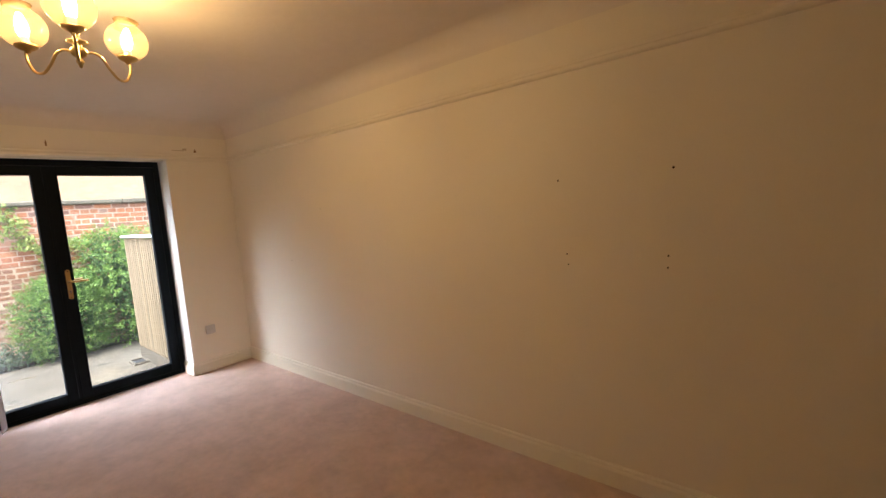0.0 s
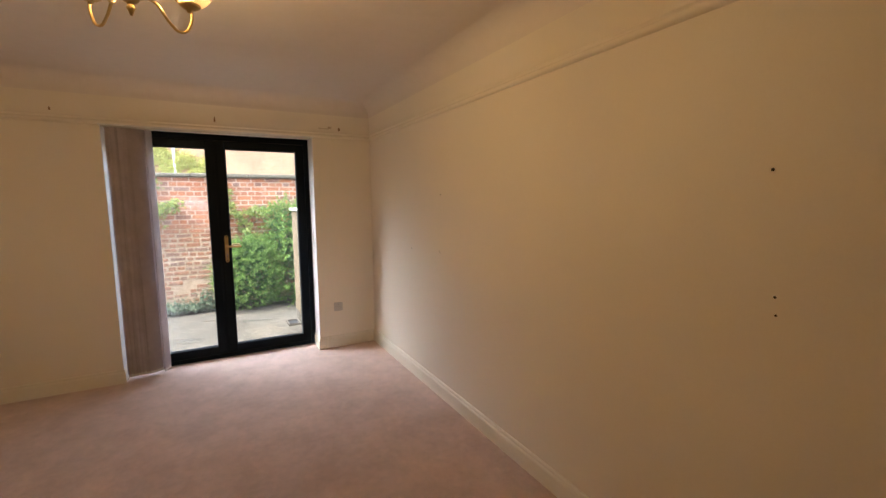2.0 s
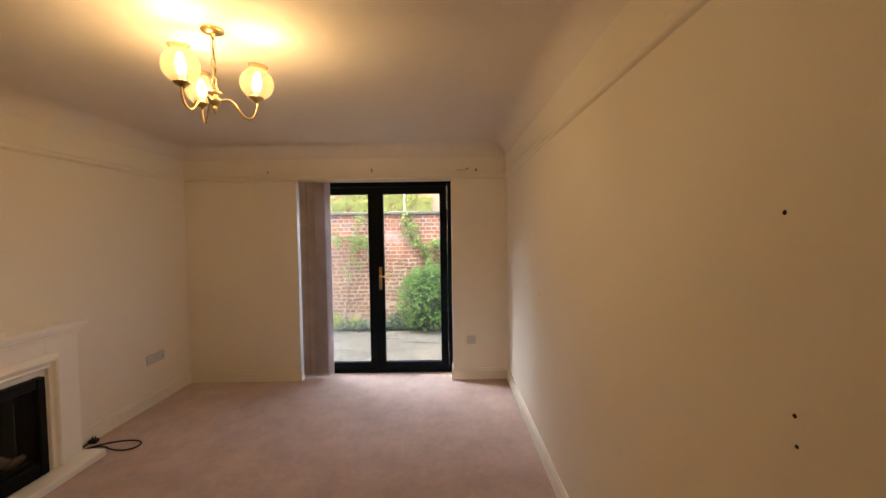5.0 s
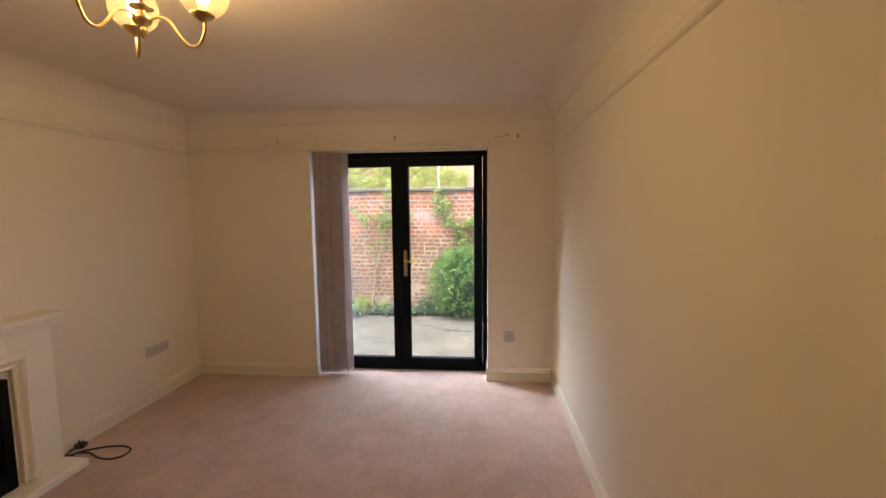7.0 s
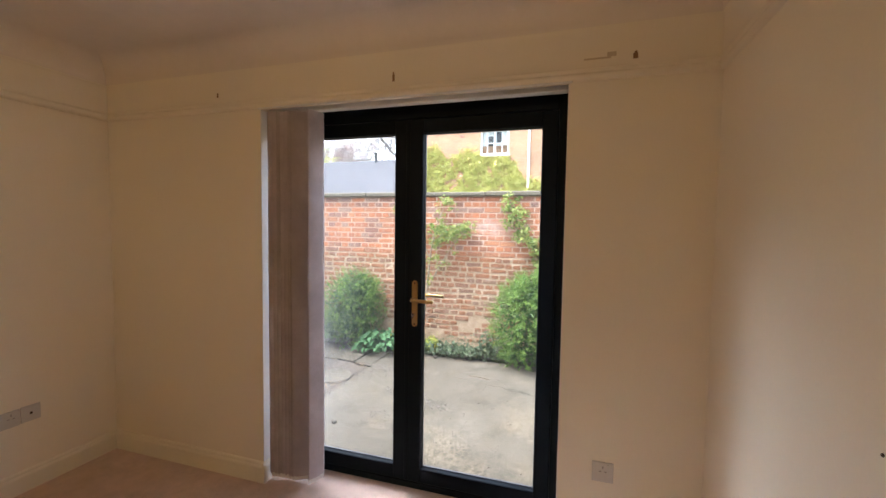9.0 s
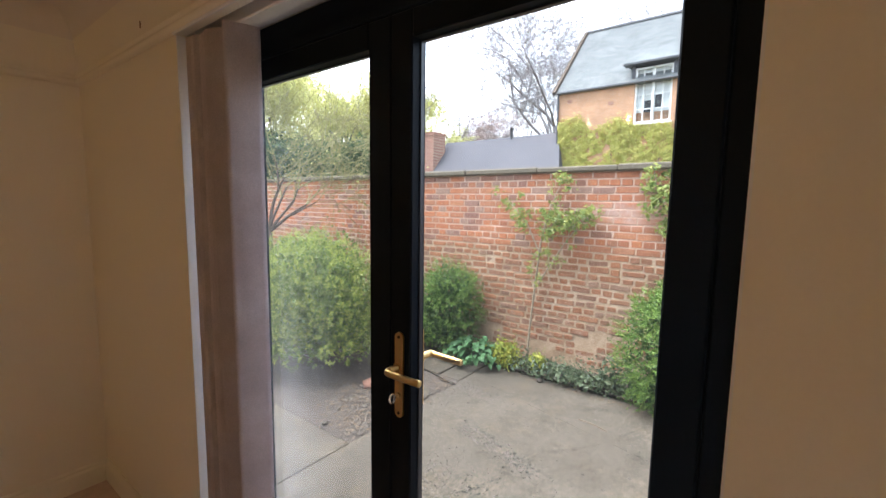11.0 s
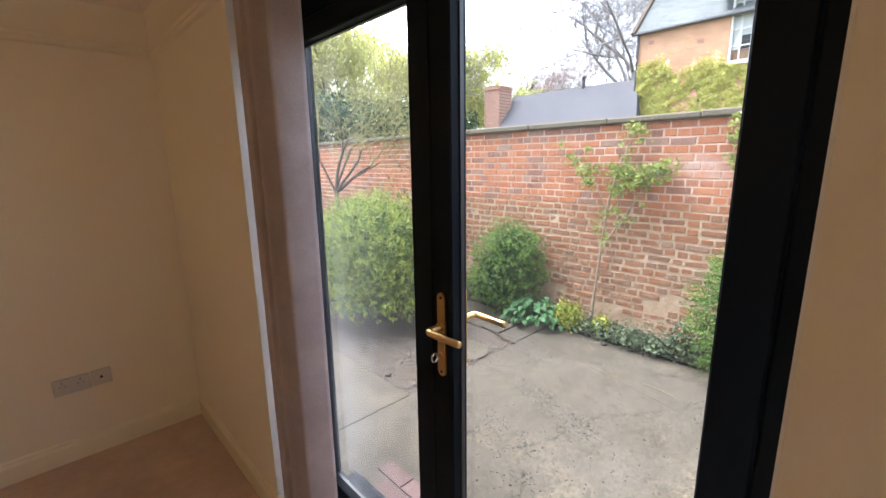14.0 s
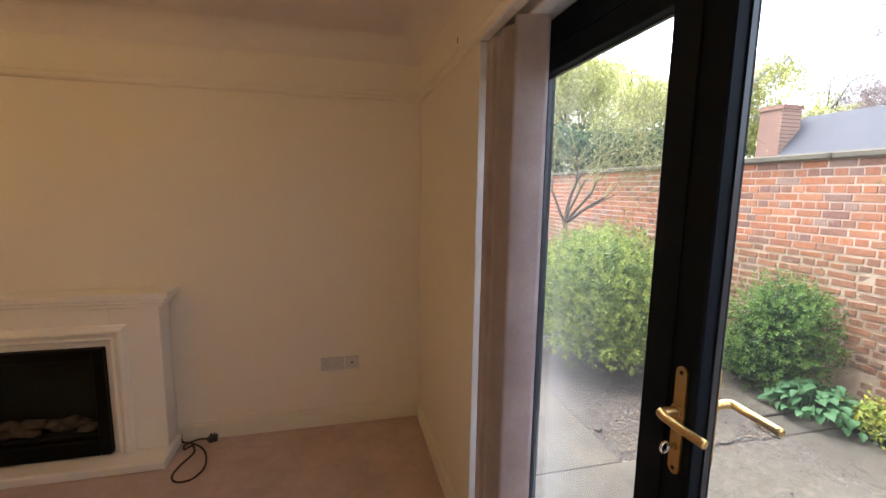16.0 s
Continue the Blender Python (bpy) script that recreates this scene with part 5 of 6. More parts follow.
bush("yellow_shrublet", -7.46, -0.76, -0.12, (0.13, 0.17, 0.17), 900, 0.032, L_YELLOW, "small straggly yellow-green shrublet beside the hosta", category="plant", depth=0.7, lump=0.35, clump=0.10, along=0.8)
bush("yellow_shrublet", -7.50, -0.40, -0.14, (0.09, 0.10, 0.12), 380, 0.028, L_YELLOW, "small straggly yellow-green shrublet beside the hosta", category="plant", depth=0.7, lump=0.35, clump=0.10, along=0.8)
for y, s, mt in ((-0.56, 0.13, L_LOW), (-0.28, 0.13, L_LOW), (-0.06, 0.13, L_LOW), (0.14, 0.17, L_LOW), (0.32, 0.19, L_LOW), (0.50, 0.17, L_LOW), (0.66, 0.16, L_SHRUB), (-1.95, 0.16, L_LOW), (-2.3, 0.2, L_SHRUB), (-2.75, 0.2, L_LOW), (-3.2, 0.2, L_LOW), (1.3, 0.22, L_LOW)):
    bush("low_plant", -7.50 + rh.gauss(0, 0.03), y, -0.21 + rh.gauss(0, 0.015), (0.12 + rh.uniform(0, 0.09), 0.13 + rh.uniform(0, 0.13), s * rh.uniform(0.9, 1.9)), 650, 0.030, mt, "low straggling green plant in the bed", depth=0.75, lump=0.4, category="plant", clump=0.10, along=0.7, spread=1.0)

# trained fruit tree on the wall
esp = empty("trained_fruit_tree", -7.72, -0.62, GROUND + 0.03, "thin trained fruit tree with young leaves on the brick wall", "tree")
sp = [([Vector(p) for p in ((0, 0, -0.05), (0.0, 0.02, 0.35), (-0.02, 0.05, 0.8), (-0.03, 0.10, 1.35), (-0.04, 0.20, 1.75), (-0.03, 0.36, 2.12))], [0.016, 0.014, 0.012, 0.010, 0.007, 0.003]),
      ([Vector(p) for p in ((-0.02, 0.05, 0.8), (0.02, 0.25, 1.15), (0.0, 0.42, 1.42), (0.02, 0.66, 1.72))], [0.009, 0.008, 0.006, 0.003]),
      ([Vector(p) for p in ((-0.02, 0.09, 1.25), (0.0, -0.05, 1.55), (0.02, -0.28, 1.80))], [0.008, 0.006, 0.003]),
      ([Vector(p) for p in ((-0.02, 0.12, 1.45), (0.0, 0.30, 1.60), (0.02, 0.55, 1.66))], [0.007, 0.005, 0.003])]
limbs("trunk", sp, M_PALEBARK, esp, 6)


def leaves_along(name, parent, lines, count, spread, size, material):
    tufts = []
    for k in range(max(4, count // 14)):
        ln = lines[k % len(lines)]
        i = rng.integers(0, len(ln) - 1)
        p = np.array(ln[i]) + (np.array(ln[i + 1]) - np.array(ln[i])) * rng.random()
        tufts.append(p + rng.normal(0, 1, 3) * np.array(spread))
    tufts = np.array(tufts)
    c = tufts[rng.integers(0, len(tufts), count)] + rng.normal(0, 0.026, (count, 3))
    v, f = leaf_quads(c, np.tile((1.0, 0, 0.4), (len(c), 1)), size, 0.7)
    return mesh_from(name, v.tolist(), f, material, parent)


leaves_along("leaves", esp, [[(0, 0.10, 1.35), (0, 0.2, 1.75), (0, 0.36, 2.12)], [(0.0, 0.35, 1.50), (0.02, 0.66, 1.74)], [(0.0, 0.0, 1.50), (0.02, -0.28, 1.82)], [(0, 0.2, 1.5), (0.02, 0.68, 1.68)], [(0, -0.1, 1.62), (0, 0.5, 1.62)]],
             1250, (0.04, 0.06, 0.05), 0.042, L_IVY)
leaves_along("leaves", esp, [[(0, 0.03, 0.9), (0, 0.08, 1.3)], [(0.02, 0.12, 0.95), (0, 0.4, 1.4)]], 160, (0.03, 0.04, 0.04), 0.036, L_IVY)

climber = empty("wall_climber", -7.74, 0.90, GROUND + 0.03, "green climber trailing diagonally up the brick wall", "climbing plant")
limbs("stem", [([Vector(p) for p in ((0.05, 0.25, 0.0), (0.02, 0.22, 0.7), (0, 0.08, 1.25), (0, -0.10, 1.55), (0, -0.28, 1.82), (0, -0.34, 2.08))], [0.014, 0.012, 0.01, 0.008, 0.006, 0.003]),
               ([Vector(p) for p in ((0, 0.08, 1.25), (0.0, 0.4, 1.5), (0.0, 0.9, 1.65))], [0.008, 0.006, 0.003])], M_BARK, climber, 6)
leaves_along("leaves", climber, [[(0, -0.34, 2.08), (0, -0.28, 1.80)], [(0, -0.28, 1.85), (0, -0.10, 1.55)], [(0, -0.1, 1.55), (0, 0.1, 1.2)], [(0, 0.02, 1.45), (0, 0.35, 1.58)], [(0.04, 0.1, 1.2), (0.05, 0.4, 1.0)], [(0.02, 0.3, 1.5), (0.02, 0.9, 1.65)]],
             1900, (0.05, 0.055, 0.065), 0.046, L_IVY)

# open tree behind the hedge, with fine olive twigs
tree = empty("young_tree", -6.80, -4.2, GROUND, "open spring tree with fine yellow-green twigs behind the hedge", "tree")
fork = Vector((0.03, 0.0, 1.38))
segs, tips = [([Vector((0, 0, -0.05)), Vector((0.02, 0.02, 0.5)), Vector((0.01, 0.0, 1.0)), fork], [0.045, 0.040, 0.036, 0.034])], []
for sd, d, ln, rad in ((11, (-0.80, 0.1, 0.58), 0.62, 0.028), (12, (0.10, 0.0, 1.0), 0.72, 0.026), (13, (-0.35, -0.4, 0.9), 0.66, 0.022), (14, (-0.45, 0.35, 0.85), 0.66, 0.022), (15, (0.35, -0.25, 0.9), 0.6, 0.020)):
    s, t = branch_tree(fork - Vector((0, 0, 0.02)), d, ln * 1.12, rad, 5, sd, 0.78, 3, 0.04, 0.80)
    segs += s
    tips += t
limbs("trunk", [s for s in segs if s[1][0] > 0.012], M_BARK, tree, 7)
limbs("twigs", [s for s in segs if s[1][0] <= 0.012], M_TWIG, tree, 4, 0.0028)
c = np.array([tuple(p + Vector(rng.normal(0, 0.10, 3))) for p, d in tips])
v, f = leaf_quads(c, np.tile((0.5, 0.5, 0.7), (len(c), 1)), 0.026, 1.0)
mesh_from("leaves", v.tolist(), f, L_HAZED_SPRING, tree)

# ---------------- beyond the wall ----------------
def far_tree(name, x, y, h, lobes, count, size, material, label, seed):
    e = empty(name, x, y, GROUND, label, "tree")
    s, t = branch_tree((0, 0, 0), (0, 0, 1), h * 0.45, 0.2, 3, seed, 0.6, 3, 0.2, 0.7)
    limbs("trunk", s, M_BARK, e, 5)
    crown("crown", material, e, [q[:3] for q in lobes], [q[3:] for q in lobes], count * 3, size * 0.95, 0.75, None, 1.0, 0.30, 1.1, 0.0, 0.6)
    return e


def lobes(h, r, n, seed):
    q = random.Random(seed)
    out = []
    for k in range(n):
        a, u = q.uniform(0, 6.28), q.random() ** 0.5
        z = h * q.uniform(0.42, 0.92)
        w = r * (1.0 - 0.55 * abs(z / h - 0.62))
        out.append((w * u * math.cos(a), w * u * math.sin(a), z, r * q.uniform(0.28, 0.48), r * q.uniform(0.28, 0.48), r * q.uniform(0.22, 0.42)))
    return out


far_tree("spring_tree", -17.5, -21.0, 9.0, lobes(9.6, 4.0, 16, 1), 15000, 0.17, L_HAZED_SPRING, "large yellow-green spring tree beyond the wall", 31)
far_tree("spring_tree", -22.5, -22.5, 9.5, lobes(10.4, 3.8, 14, 2), 13000, 0.18, L_HAZED_SPRING, "large yellow-green spring tree beyond the wall", 32)
far_tree("spring_tree", -13.0, -23.0, 9.0, lobes(9.6, 4.2, 16, 3), 14000, 0.17, L_HAZED_SPRING, "large yellow-green spring tree beyond the wall", 33)
far_tree("spring_tree", -28.0, -19.6, 9.4, lobes(10.2, 3.1, 14, 4), 13000, 0.16, L_HAZED_SPRING, "yellow-green tree standing behind the chimney", 34)
far_tree("spring_tree", -31.0, -19.4, 9.8, lobes(9.6, 2.4, 12, 7), 2600, 0.15, L_HAZED_SPRING, "thinly leaved tree standing behind the chimney", 37)
far_tree("evergreen_tree", -15.0, -17.0, 4.5, lobes(4.6, 2.6, 10, 5), 9000, 0.14, L_DARK, "dark evergreen tree beyond the wall", 35)
far_tree("evergreen_tree", -19.0, -18.0, 5.0, lobes(5.2, 2.6, 11, 15), 9000, 0.15, L_DARK, "dark evergreen tree beyond the wall", 38)
far_tree("evergreen_tree", -23.0, -19.0, 5.6, lobes(5.8, 2.6, 11, 16), 8000, 0.16, L_DARK, "dark evergreen tree beyond the wall", 39)
far_tree("evergreen_tree", -11.0, -16.5, 4.0, lobes(4.2, 2.4, 10, 6), 8000, 0.14, L_DARK, "dark evergreen tree beyond the wall", 36)

for x, y, ln, rad, sd, lv, wood, lab in ((-36.0, -11.6, 8.0, 0.30, 41, 6, M_BARK2, "tall bare grey tree rising behind the house"), (-38.0, -15.0, 5.6, 0.22, 47, 6, M_BARK2, "tall bare grey tree rising behind the house"), (-44.0, -5.0, 6.5, 0.34, 42, 6, M_BARK2, "tall bare grey tree rising behind the house"),
                                         (-48.0, -24.5, 5.2, 0.16, 43, 5, M_BARK3, "bare reddish tree far behind the low roof"), (-48.0, -27.6, 5.0, 0.16, 44, 5, M_BARK3, "bare reddish tree far behind the low roof"),
                                         (-47.0, -30.0, 4.7, 0.15, 45, 5, M_BARK3, "bare reddish tree far behind the low roof"), (-50.0, -21.0, 5.0, 0.16, 46, 5, M_BARK3, "bare reddish tree far behind the low roof")):
    e = empty("bare_tree", x, y, GROUND, lab, "tree")
    s, t = branch_tree((0, 0, 0), (0.0, 0.02, 1), ln, rad, lv, sd, 0.93 if lv == 6 else 0.85, 4, 0.05, 0.76)
    limbs("trunk", [q for q in s if q[1][0] > 0.06], wood, e, 5)
    limbs("branches", [q for q in s if q[1][0] <= 0.06], wood, e, 3, 0.0115 if lv == 6 else 0.016)

# brick house with steep slate roof
HXF = -22.0
house = empty("brick_house", HXF, -1.0, GROUND, "orange brick house with a steep grey slate roof", "house")
H0 = Matrix.Translation((HXF, -1.0, GROUND)).inverted()


def far_brick(name, a, b):
    m, n, l, p = nodes_of(name)
    co = n.new("ShaderNodeNewGeometry").outputs["Position"]
    sx = n.new("ShaderNodeSeparateXYZ")
    l.new(co, sx.inputs[0])
    cx = n.new("ShaderNodeCombineXYZ")
    l.new(sx.outputs["Y"], cx.inputs["X"])
    l.new(sx.outputs["Z"], cx.inputs["Y"])
    br = n.new("ShaderNodeTexBrick")
    l.new(cx.outputs[0], br.inputs["Vector"])
    br.inputs["Scale"].default_value = 1.0
    br.inputs["Brick Width"].default_value, br.inputs["Row Height"].default_value, br.inputs["Mortar Size"].default_value = 0.225, 0.075, 0.008
    br.inputs["Color1"].default_value, br.inputs["Color2"].default_value, br.inputs["Mortar"].default_value = (*a, 1), (*b, 1), (0.45, 0.33, 0.24, 1)
    _, r = noise_ramp(n, l, 0.7, [(0.3, (0.72, 0.74, 0.76)), (0.7, (1.12, 1.10, 1.08))], coords=co, rough=0.75)
    l.new(mixed(n, l, "MULTIPLY", 1.0, br.outputs["Color"], r.outputs["Color"]), p.inputs["Base Color"])
    p.inputs["Roughness"].default_value = 0.9
    return m


M_FARBRICK = far_brick("orange_house_brick", (0.58, 0.32, 0.175), (0.50, 0.26, 0.14))
M_CHIMBRICK = far_brick("red_chimney_brick", (0.36, 0.17, 0.125), (0.29, 0.14, 0.105))
HY0, HY1, EAVE = -6.30, 7.0, 6.40
WY0, WY1, WZ0, WZ1 = -3.10, -1.75, 4.80, 6.95
bm = box(HXF - 7.0, HXF - 0.3, HY0, HY1, GROUND, EAVE)
for b in ((HY0, WY0, GROUND, EAVE), (WY1, HY1, GROUND, EAVE), (WY0, WY1, GROUND, WZ0)):
    box(HXF - 0.3, HXF, *b, bm=bm)
part("wall", placed(bm, H0), M_FARBRICK, house)
# slated slope: overlapping courses
RX, RZ = HXF - 3.6, 10.1
verts, faces = [], []
courses = 34
for i in range(courses):
    u0, u1 = i / courses, (i + 1.25) / courses
    y = HY0 - 0.12 - (0.15 if i % 2 else 0)
    while y < HY1:
        w = 0.30
        a = len(verts)
        for u, yy, lift in ((u0, y + 0.003, 0.022), (u0, y + w - 0.003, 0.022), (min(u1, 1), y + w - 0.003, 0.0), (min(u1, 1), y + 0.003, 0.0)):
            yy = max(yy, HY0 - 0.12)
            verts.append((HXF + 0.2 + (RX - HXF - 0.2) * u, yy, EAVE - 0.05 + (RZ - EAVE + 0.05) * u + lift))
        faces.append((a, a + 1, a + 2, a + 3))
        y += w
roof = mesh_from("roof_slates", [tuple(H0 @ Vector(v)) for v in verts], faces, M_SLATE, house)
bm = bmesh.new()
tri = [(HXF + 0.15, EAVE - 0.06), (RX, RZ - 0.05), (2 * RX - HXF, EAVE)]
va = [bm.verts.new((x, HY0 + 0.02, z)) for x, z in tri]
vb = [bm.verts.new((x, HY1, z)) for x, z in tri]
bm.faces.new(va)
bm.faces.new(vb[::-1])
for i in range(3):
    bm.faces.new((va[i], vb[i], vb[(i + 1) % 3], va[(i + 1) % 3]))
bmesh.ops.recalc_face_normals(bm, faces=bm.faces)
part("roof", placed(bm, H0), M_SLATE, house)
part("verge_board", placed(tube([(HXF + 0.2, HY0 - 0.10, EAVE - 0.02), (RX, HY0 - 0.10, RZ + 0.02)], 0.11, 4), H0), M_BARK, house)
part("ridge", placed(tube([(RX, HY0 - 0.15, RZ + 0.02), (RX, HY1, RZ + 0.02)], 0.09, 6), H0), M_LEAD, house)
part("gutter", placed(tube([(HXF + 0.16, HY0 - 0.15, EAVE - 0.02), (HXF + 0.16, HY1, EAVE - 0.02)], 0.055, 6), H0), M_LEAD, house)
part("downpipe", placed(tube([(HXF + 0.08, HY0 + 0.06, GROUND), (HXF + 0.08, HY0 + 0.06, EAVE)], 0.045, 8), H0), M_LEAD, house)
part("downpipe", placed(tube([(HXF + 0.08, -0.82, GROUND), (HXF + 0.08, -0.82, EAVE)], 0.055, 8), H0), M_WHITE, house, "white downpipe")
for y, z in ((-5.75, 6.0), (-4.0, 5.72)):
    part("air_brick", placed(box(HXF, HXF + 0.02, y - 0.11, y + 0.11, z - 0.075, z + 0.075), H0), M_CHIMBRICK, house)
win = part("window", placed(box(HXF - 0.16, HXF - 0.05, WY0, WY0 + 0.07, WZ0, WZ1), H0), M_WHITE, house, "white sash window with pale blinds")
for b in ((WY1 - 0.07, WY1, WZ0, WZ1), (-2.47, -2.38, WZ0, WZ1), (WY0 + 0.07, WY1 - 0.07, WZ0, WZ0 + 0.08), (WY0 + 0.07, WY1 - 0.07, WZ1 - 0.07, WZ1), (WY0 + 0.07, WY1 - 0.07, 6.36, 6.44)):
    part("window_frame", placed(box(HXF - 0.16, HXF - 0.04, *b), H0), M_WHITE, win)
for y in (-2.78, -2.08):
    part("glazing_bar", placed(box(HXF - 0.12, HXF - 0.06, y - 0.018, y + 0.018, WZ0 + 0.08, WZ1 - 0.07), H0), M_WHITE, win)
for z in (5.35, 5.9):
    part("glazing_bar", placed(box(HXF - 0.118, HXF - 0.062, WY0 + 0.07, WY1 - 0.07, z - 0.018, z + 0.018), H0), M_WHITE, win)
part("pane", placed(box(HXF - 0.10, HXF - 0.09, WY0 + 0.07, WY1 - 0.07, WZ0 + 0.08, WZ1 - 0.07), H0), M_PANE, win)
part("blind", placed(box(HXF - 0.22, HXF - 0.21, WY0 + 0.02, WY1 - 0.02, 5.25, WZ1), H0), M_REVEAL, win, "pale drawn blind")
# black plates before the blind stand in for the unlit room inside
part("dark_opening_plate", placed(box(HXF - 0.205, HXF - 0.200, -2.36, -2.1, 5.35, 5.88), H0), M_PLUG, win)
part("dark_opening_plate", placed(box(HXF - 0.205, HXF - 0.200, -2.76, -2.50, 5.25, 5.7), H0), M_PLUG, win)
part("sill", placed(box(HXF - 0.05, HXF + 0.08, WY0 - 0.06, WY1 + 0.06, WZ0 - 0.07, WZ0), H0), M_WHITE, win)
dorm = part("dormer_cheek", placed(box(HXF - 1.6, HXF - 0.01, WY0 - 0.14, WY0 - 0.005, EAVE, 7.1), H0), M_LEAD, house)
part("dormer_cheek", placed(box(HXF - 1.6, HXF - 0.01, WY1 + 0.005, WY1 + 0.14, EAVE, 7.1), H0), M_LEAD, house)
bm = bmesh.new()
base = [(HXF + 0.28, -3.46, 7.12), (HXF + 0.28, -1.40, 7.12), (HXF - 2.2, -1.40, 7.12), (HXF - 2.2, -3.46, 7.12)]
bv = [bm.verts.new(c) for c in base]
apex = [bm.verts.new((HXF - 0.35, -2.43, 7.72)), bm.verts.new((HXF - 2.2, -2.43, 7.72))]
bm.faces.new(bv)
bm.faces.new((bv[0], bv[1], apex[0]))
bm.faces.new((bv[1], bv[2], apex[1], apex[0]))
bm.faces.new((bv[3], bv[0], apex[0], apex[1]))
bm.faces.new((bv[2], bv[3], apex[1]))
bmesh.ops.recalc_face_normals(bm, faces=bm.faces)
part("dormer_roof", placed(bm, H0), M_SLATE, house)
part("dormer_gutter", placed(box(HXF - 0.1, HXF + 0.30, -3.50, -1.36, 7.04, 7.115), H0), M_LEAD, house)
# ivy over the lower facade
IVY_TOP = ((-6.2, 5.0), (-5.9, 5.2), (-5.2, 5.22), (-4.85, 4.75), (-4.65, 4.6), (-4.3, 4.75), (-4.0, 4.9), (-3.6, 5.1), (-3.1, 4.85), (-1.8, 4.7), (-1.4, 4.35), (-1.1, 3.7), (0.6, 3.3))
y, z = rng.uniform(-6.2, 0.6, 60000), rng.uniform(2.3, 5.7, 60000)
top = np.interp(y, [q[0] for q in IVY_TOP], [q[1] for q in IVY_TOP]) + rng.normal(0, 0.13, 60000)
pt = np.stack([np.full(60000, HXF), y, z], axis=1)
thick = wave_field(pt, 0.9) + 0.8 * wave_field(pt, 0.35)
keep = (z < top) & ~((y > WY0) & (y < WY1) & (z > WZ0 - 0.05)) & (thick > rng.normal(-1.15, 0.5, 60000))
pts = pt[keep] + np.stack([0.05 + 0.06 * np.clip(thick[keep] + 0.8, 0, 2) * rng.uniform(0.4, 1, keep.sum()), np.zeros(keep.sum()), np.zeros(keep.sum())], axis=1)
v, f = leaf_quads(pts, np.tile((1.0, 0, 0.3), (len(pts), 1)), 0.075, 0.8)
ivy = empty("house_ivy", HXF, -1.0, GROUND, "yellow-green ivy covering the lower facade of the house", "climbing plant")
mesh_from("leaves", (v - np.array((HXF, -1.0, GROUND))).tolist(), f, L_BRIGHTENED_IVY, ivy)
limbs("stem", [([Vector((0.03, y, 0)), Vector((0.04, y + 0.1, 2.0)), Vector((0.04, y - 0.1, 4.0))], [0.04, 0.03, 0.015]) for y in (-4.5, -2.8, -1.0)], M_BARK, ivy, 5)

# low building with a plain blue-grey roof and a flue
low = empty("low_outbuilding", -22.0, -9.4, GROUND, "low building with a plain blue-grey sheet roof and black flue", "building")
L0 = Matrix.Translation((-22.0, -9.4, GROUND)).inverted()
part("wall", placed(box(-24.0, -20.6, -12.9, -6.4, GROUND, 2.6), L0), M_FARBRICK, low)
bm = bmesh.new()
rv4 = [bm.verts.new(c) for c in ((-20.3, -13.3, 2.5), (-20.3, -5.42, 2.5), (-22.4, -6.33, 4.78), (-22.4, -12.75, 4.78), (-24.4, -13.3, 2.5), (-24.4, -6.35, 2.5))]
for q in ((0, 1, 2, 3), (3, 2, 5, 4), (0, 3, 4), (1, 5, 2), (0, 4, 5, 1)):
    bm.faces.new([rv4[i] for i in q])
bmesh.ops.recalc_face_normals(bm, faces=bm.faces)
part("roof", placed(bm, L0), M_SLATE2, low)
part("flue", placed(lathe([(0.0, 5.22), (0.10, 5.20), (0.10, 5.12), (0.07, 5.10), (0.07, 4.6), (0.0, 4.6)], 10, -22.35, -8.75), L0), M_LEAD, low)
chim = empty("chimney_stack", -21.4, -12.95, GROUND, "weathered red brick chimney stack beside the low roof", "chimney")
part("stack", box(-0.5, 0.5, -0.47, 0.47, 0, 5.28), M_CHIMBRICK, chim)
part("cornice", box(-0.55, 0.55, -0.52, 0.52, 5.28, 5.36), M_CHIMBRICK, chim)
part("cornice", box(-0.52, 0.52, -0.49, 0.49, 5.361, 5.44), M_CHIMBRICK, chim)

# ---------------- garden wall, brick by brick ----------------
wall = empty("garden_wall", XG - 0.2, 0, GROUND, "old red brick garden wall with pale mortar and stone coping", "wall")
WX = XG - 0.2
wall.matrix_basis = Matrix.Identity(4)
Y0, Y1, ROW, TOP = -16.0, 6.0, 0.075, 1.86
verts, faces = [], []
ny, nz = 240, 44
for i in range(ny + 1):
    for j in range(nz + 1):
        y, z = Y0 + (Y1 - Y0) * i / ny, GROUND - 0.1 + (TOP - GROUND + 0.1) * j / nz
        low_part = max(0, 1.25 - z)
        verts.append((XG - 0.0062 - 0.0018 * min(1, low_part * 3) + 0.002 * noise.noise((y * 4, z * 4, 0)) + 0.003 * min(1, low_part) * noise.noise((y * 6, z * 8, 3)) + (0.03 * max(0, 0.02 - z)), y, z))
for i in range(ny):
    for j in range(nz):
        a = i * (nz + 1) + j
        faces.append((a, a + nz + 1, a + nz + 2, a + 1))
mesh_from("mortar", verts, faces, M_MORTAR, wall, True)
part("wall_core", box(XG - 0.33, XG - 0.03, Y0, Y1, GROUND - 0.1, TOP), M_MORTAR, wall)
y = Y0
k = 0
rc = random.Random(77)
while y < Y1:
    ln = rc.uniform(0.75, 0.95)
    b = box(XG - 0.40, XG + 0.055 + rc.gauss(0, 0.006), y + 0.001, y + ln - 0.001, TOP, TOP + 0.066 + rc.gauss(0, 0.004), 0.014)
    part("coping_stone", b, M_COPE, wall)
    y += ln


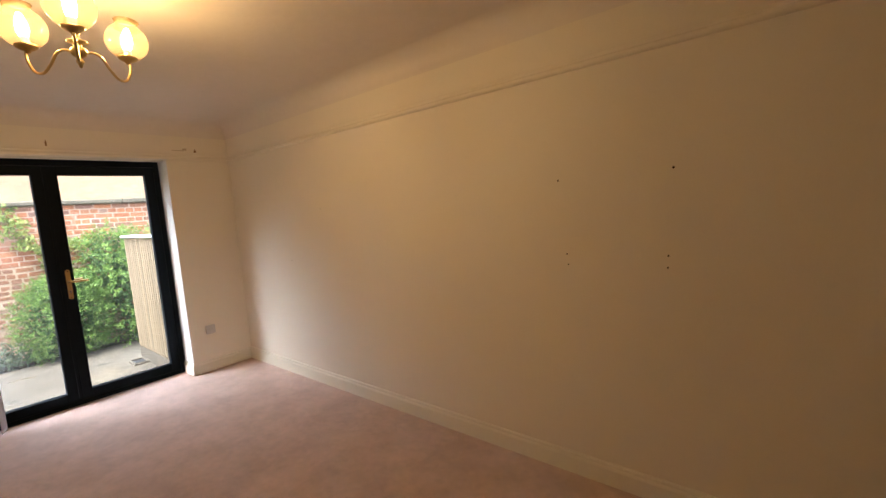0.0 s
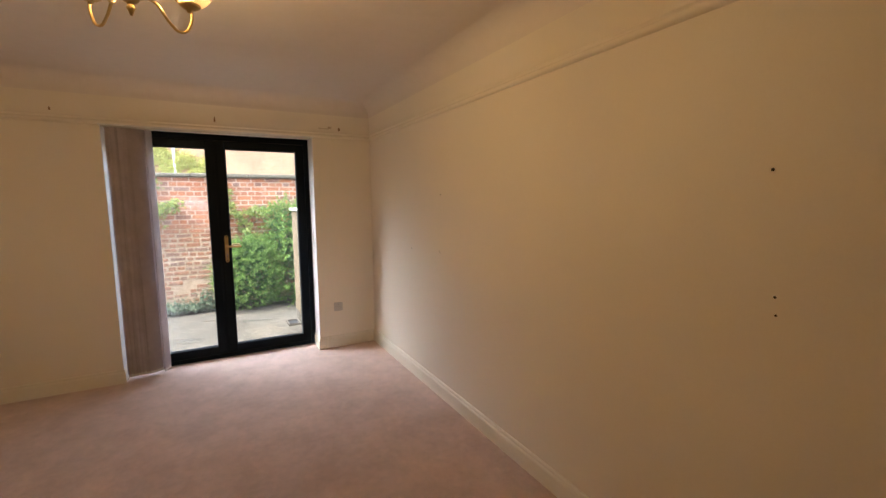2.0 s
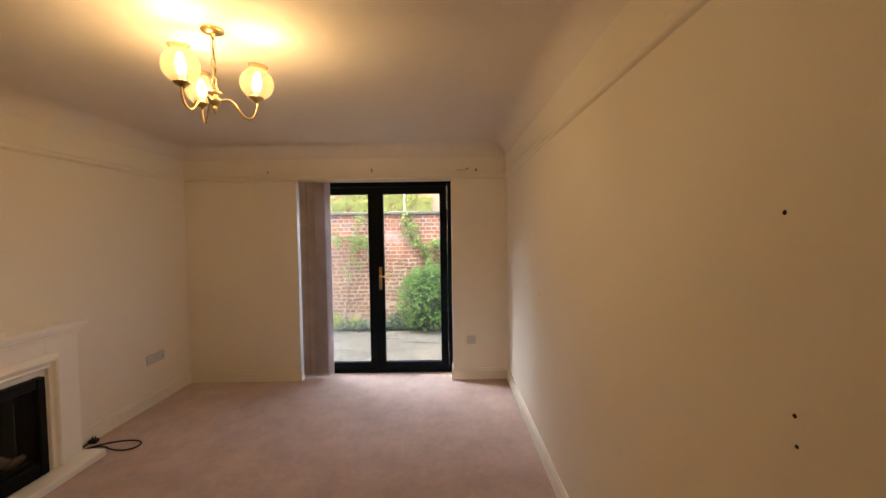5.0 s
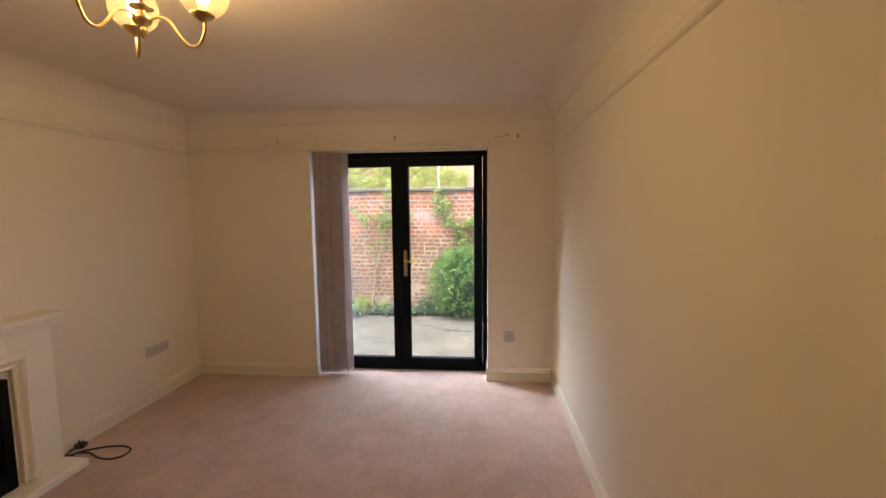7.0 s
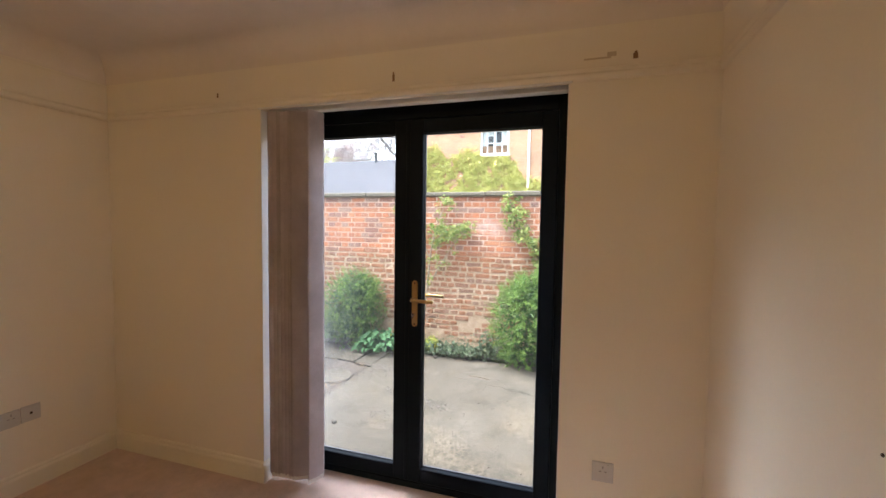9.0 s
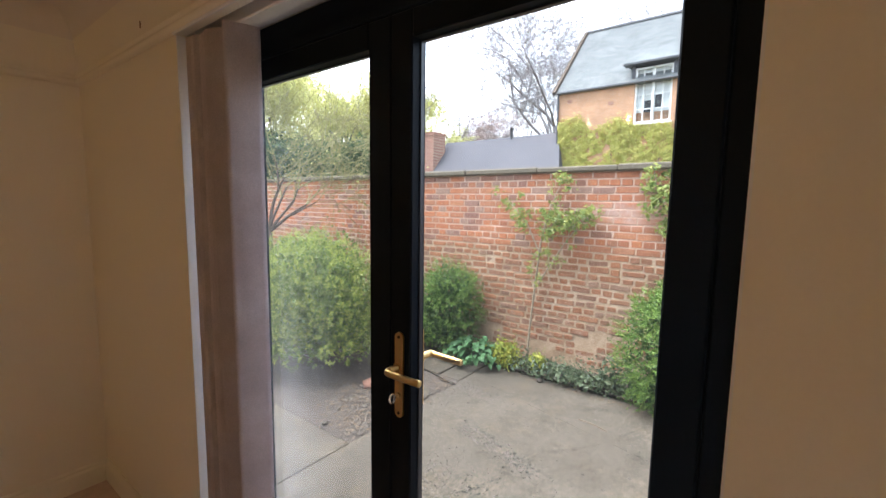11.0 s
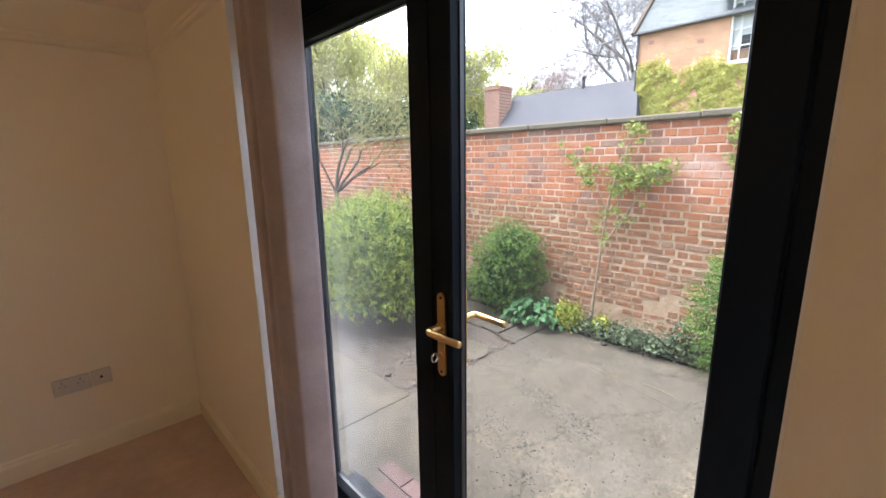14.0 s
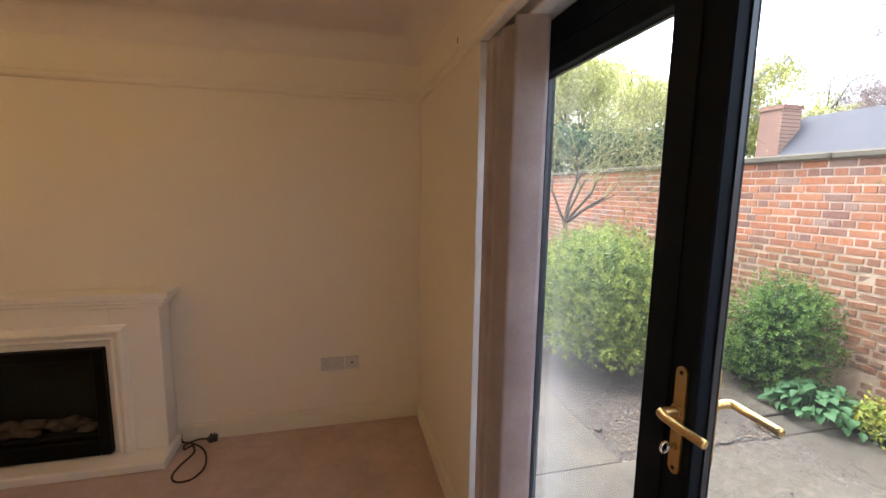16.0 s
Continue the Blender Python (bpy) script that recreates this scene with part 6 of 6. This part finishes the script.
def brick_mesh(w, seed):
    q = random.Random(seed)
    bm = box(-0.05, 0.0, -w / 2, w / 2, -0.0298, 0.0298, 0.003)
    for v in bm.verts:
        v.co.x += q.gauss(0, 0.0012)
        v.co.y += q.gauss(0, 0.0012)
        v.co.z += q.gauss(0, 0.0012)
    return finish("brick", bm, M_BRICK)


stretchers, headers = [brick_mesh(0.209, s) for s in range(6)], [brick_mesh(0.0970, 20 + s) for s in range(6)]
rows = int((TOP - GROUND) / ROW) + 1
single, lots = 0, []
rb = random.Random(5)
for r in range(rows):
    zc = TOP - 0.0375 - r * ROW
    if zc < GROUND + 0.02:
        break
    old_work = r > 10                                      # alternate courses of stretchers and headers above, mixed old work below
    y = Y0 + (0.056 if r % 2 else 0.0) + (rb.uniform(0, 0.2) if old_work else 0)
    run = 0
    while y < Y1 - 0.3:
        is_long = (run >= 1 and rb.random() < (0.55 if r % 2 else 0.30)) if old_work else r % 2 == 0
        run = 0 if is_long else run + 1
        w = (0.225 if is_long else 0.1125) * (rb.uniform(0.90, 1.10) if old_work else 1.0)
        yc = y + w / 2 + rb.gauss(0, 0.002)
        zz = zc + rb.gauss(0, 0.0035 if old_work else 0.0012) + (0.016 if old_work else 0.006) * noise.noise((y * 1.1, r * 0.1, 9))
        px = XG + rb.gauss(0, 0.0022 if old_work else 0.0012) - (0.003 if old_work and rb.random() < 0.2 else 0)
        y += w
        if zc < 0.22 and noise.noise((yc * 1.9, zc * 4, 4)) > (0.22 if zc > 0.06 else -0.02):
            continue                                       # rendered over at the foot
        sc = (1.0, w / (0.225 if is_long else 0.1125) * rb.uniform(0.88, 0.99), rb.uniform(0.72, 0.98)) if old_work else (1.0, 1.0, 1.0)
        m = Matrix.Translation((px, yc, zz)) @ Matrix.Rotation(rb.gauss(0, 0.022 if old_work else 0.004), 4, "X") @ Matrix.Diagonal((*sc, 1))
        me = (stretchers if is_long else headers)[rb.randrange(6)]
        if single < 300 and -1.05 < yc < 0.60 and zc > 0.35:
            b = new("brick", me)
            b.parent = wall
            b.matrix_basis = m
            single += 1
        else:
            lots.append((me, m))
verts, faces = [], []
for me, m in lots:
    a = len(verts)
    verts.extend(tuple(m @ v.co) for v in me.vertices)
    faces.extend(tuple(a + i for i in p.vertices) for p in me.polygons)
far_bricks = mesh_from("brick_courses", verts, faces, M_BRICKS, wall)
far_bricks["kind"] = "stuff"
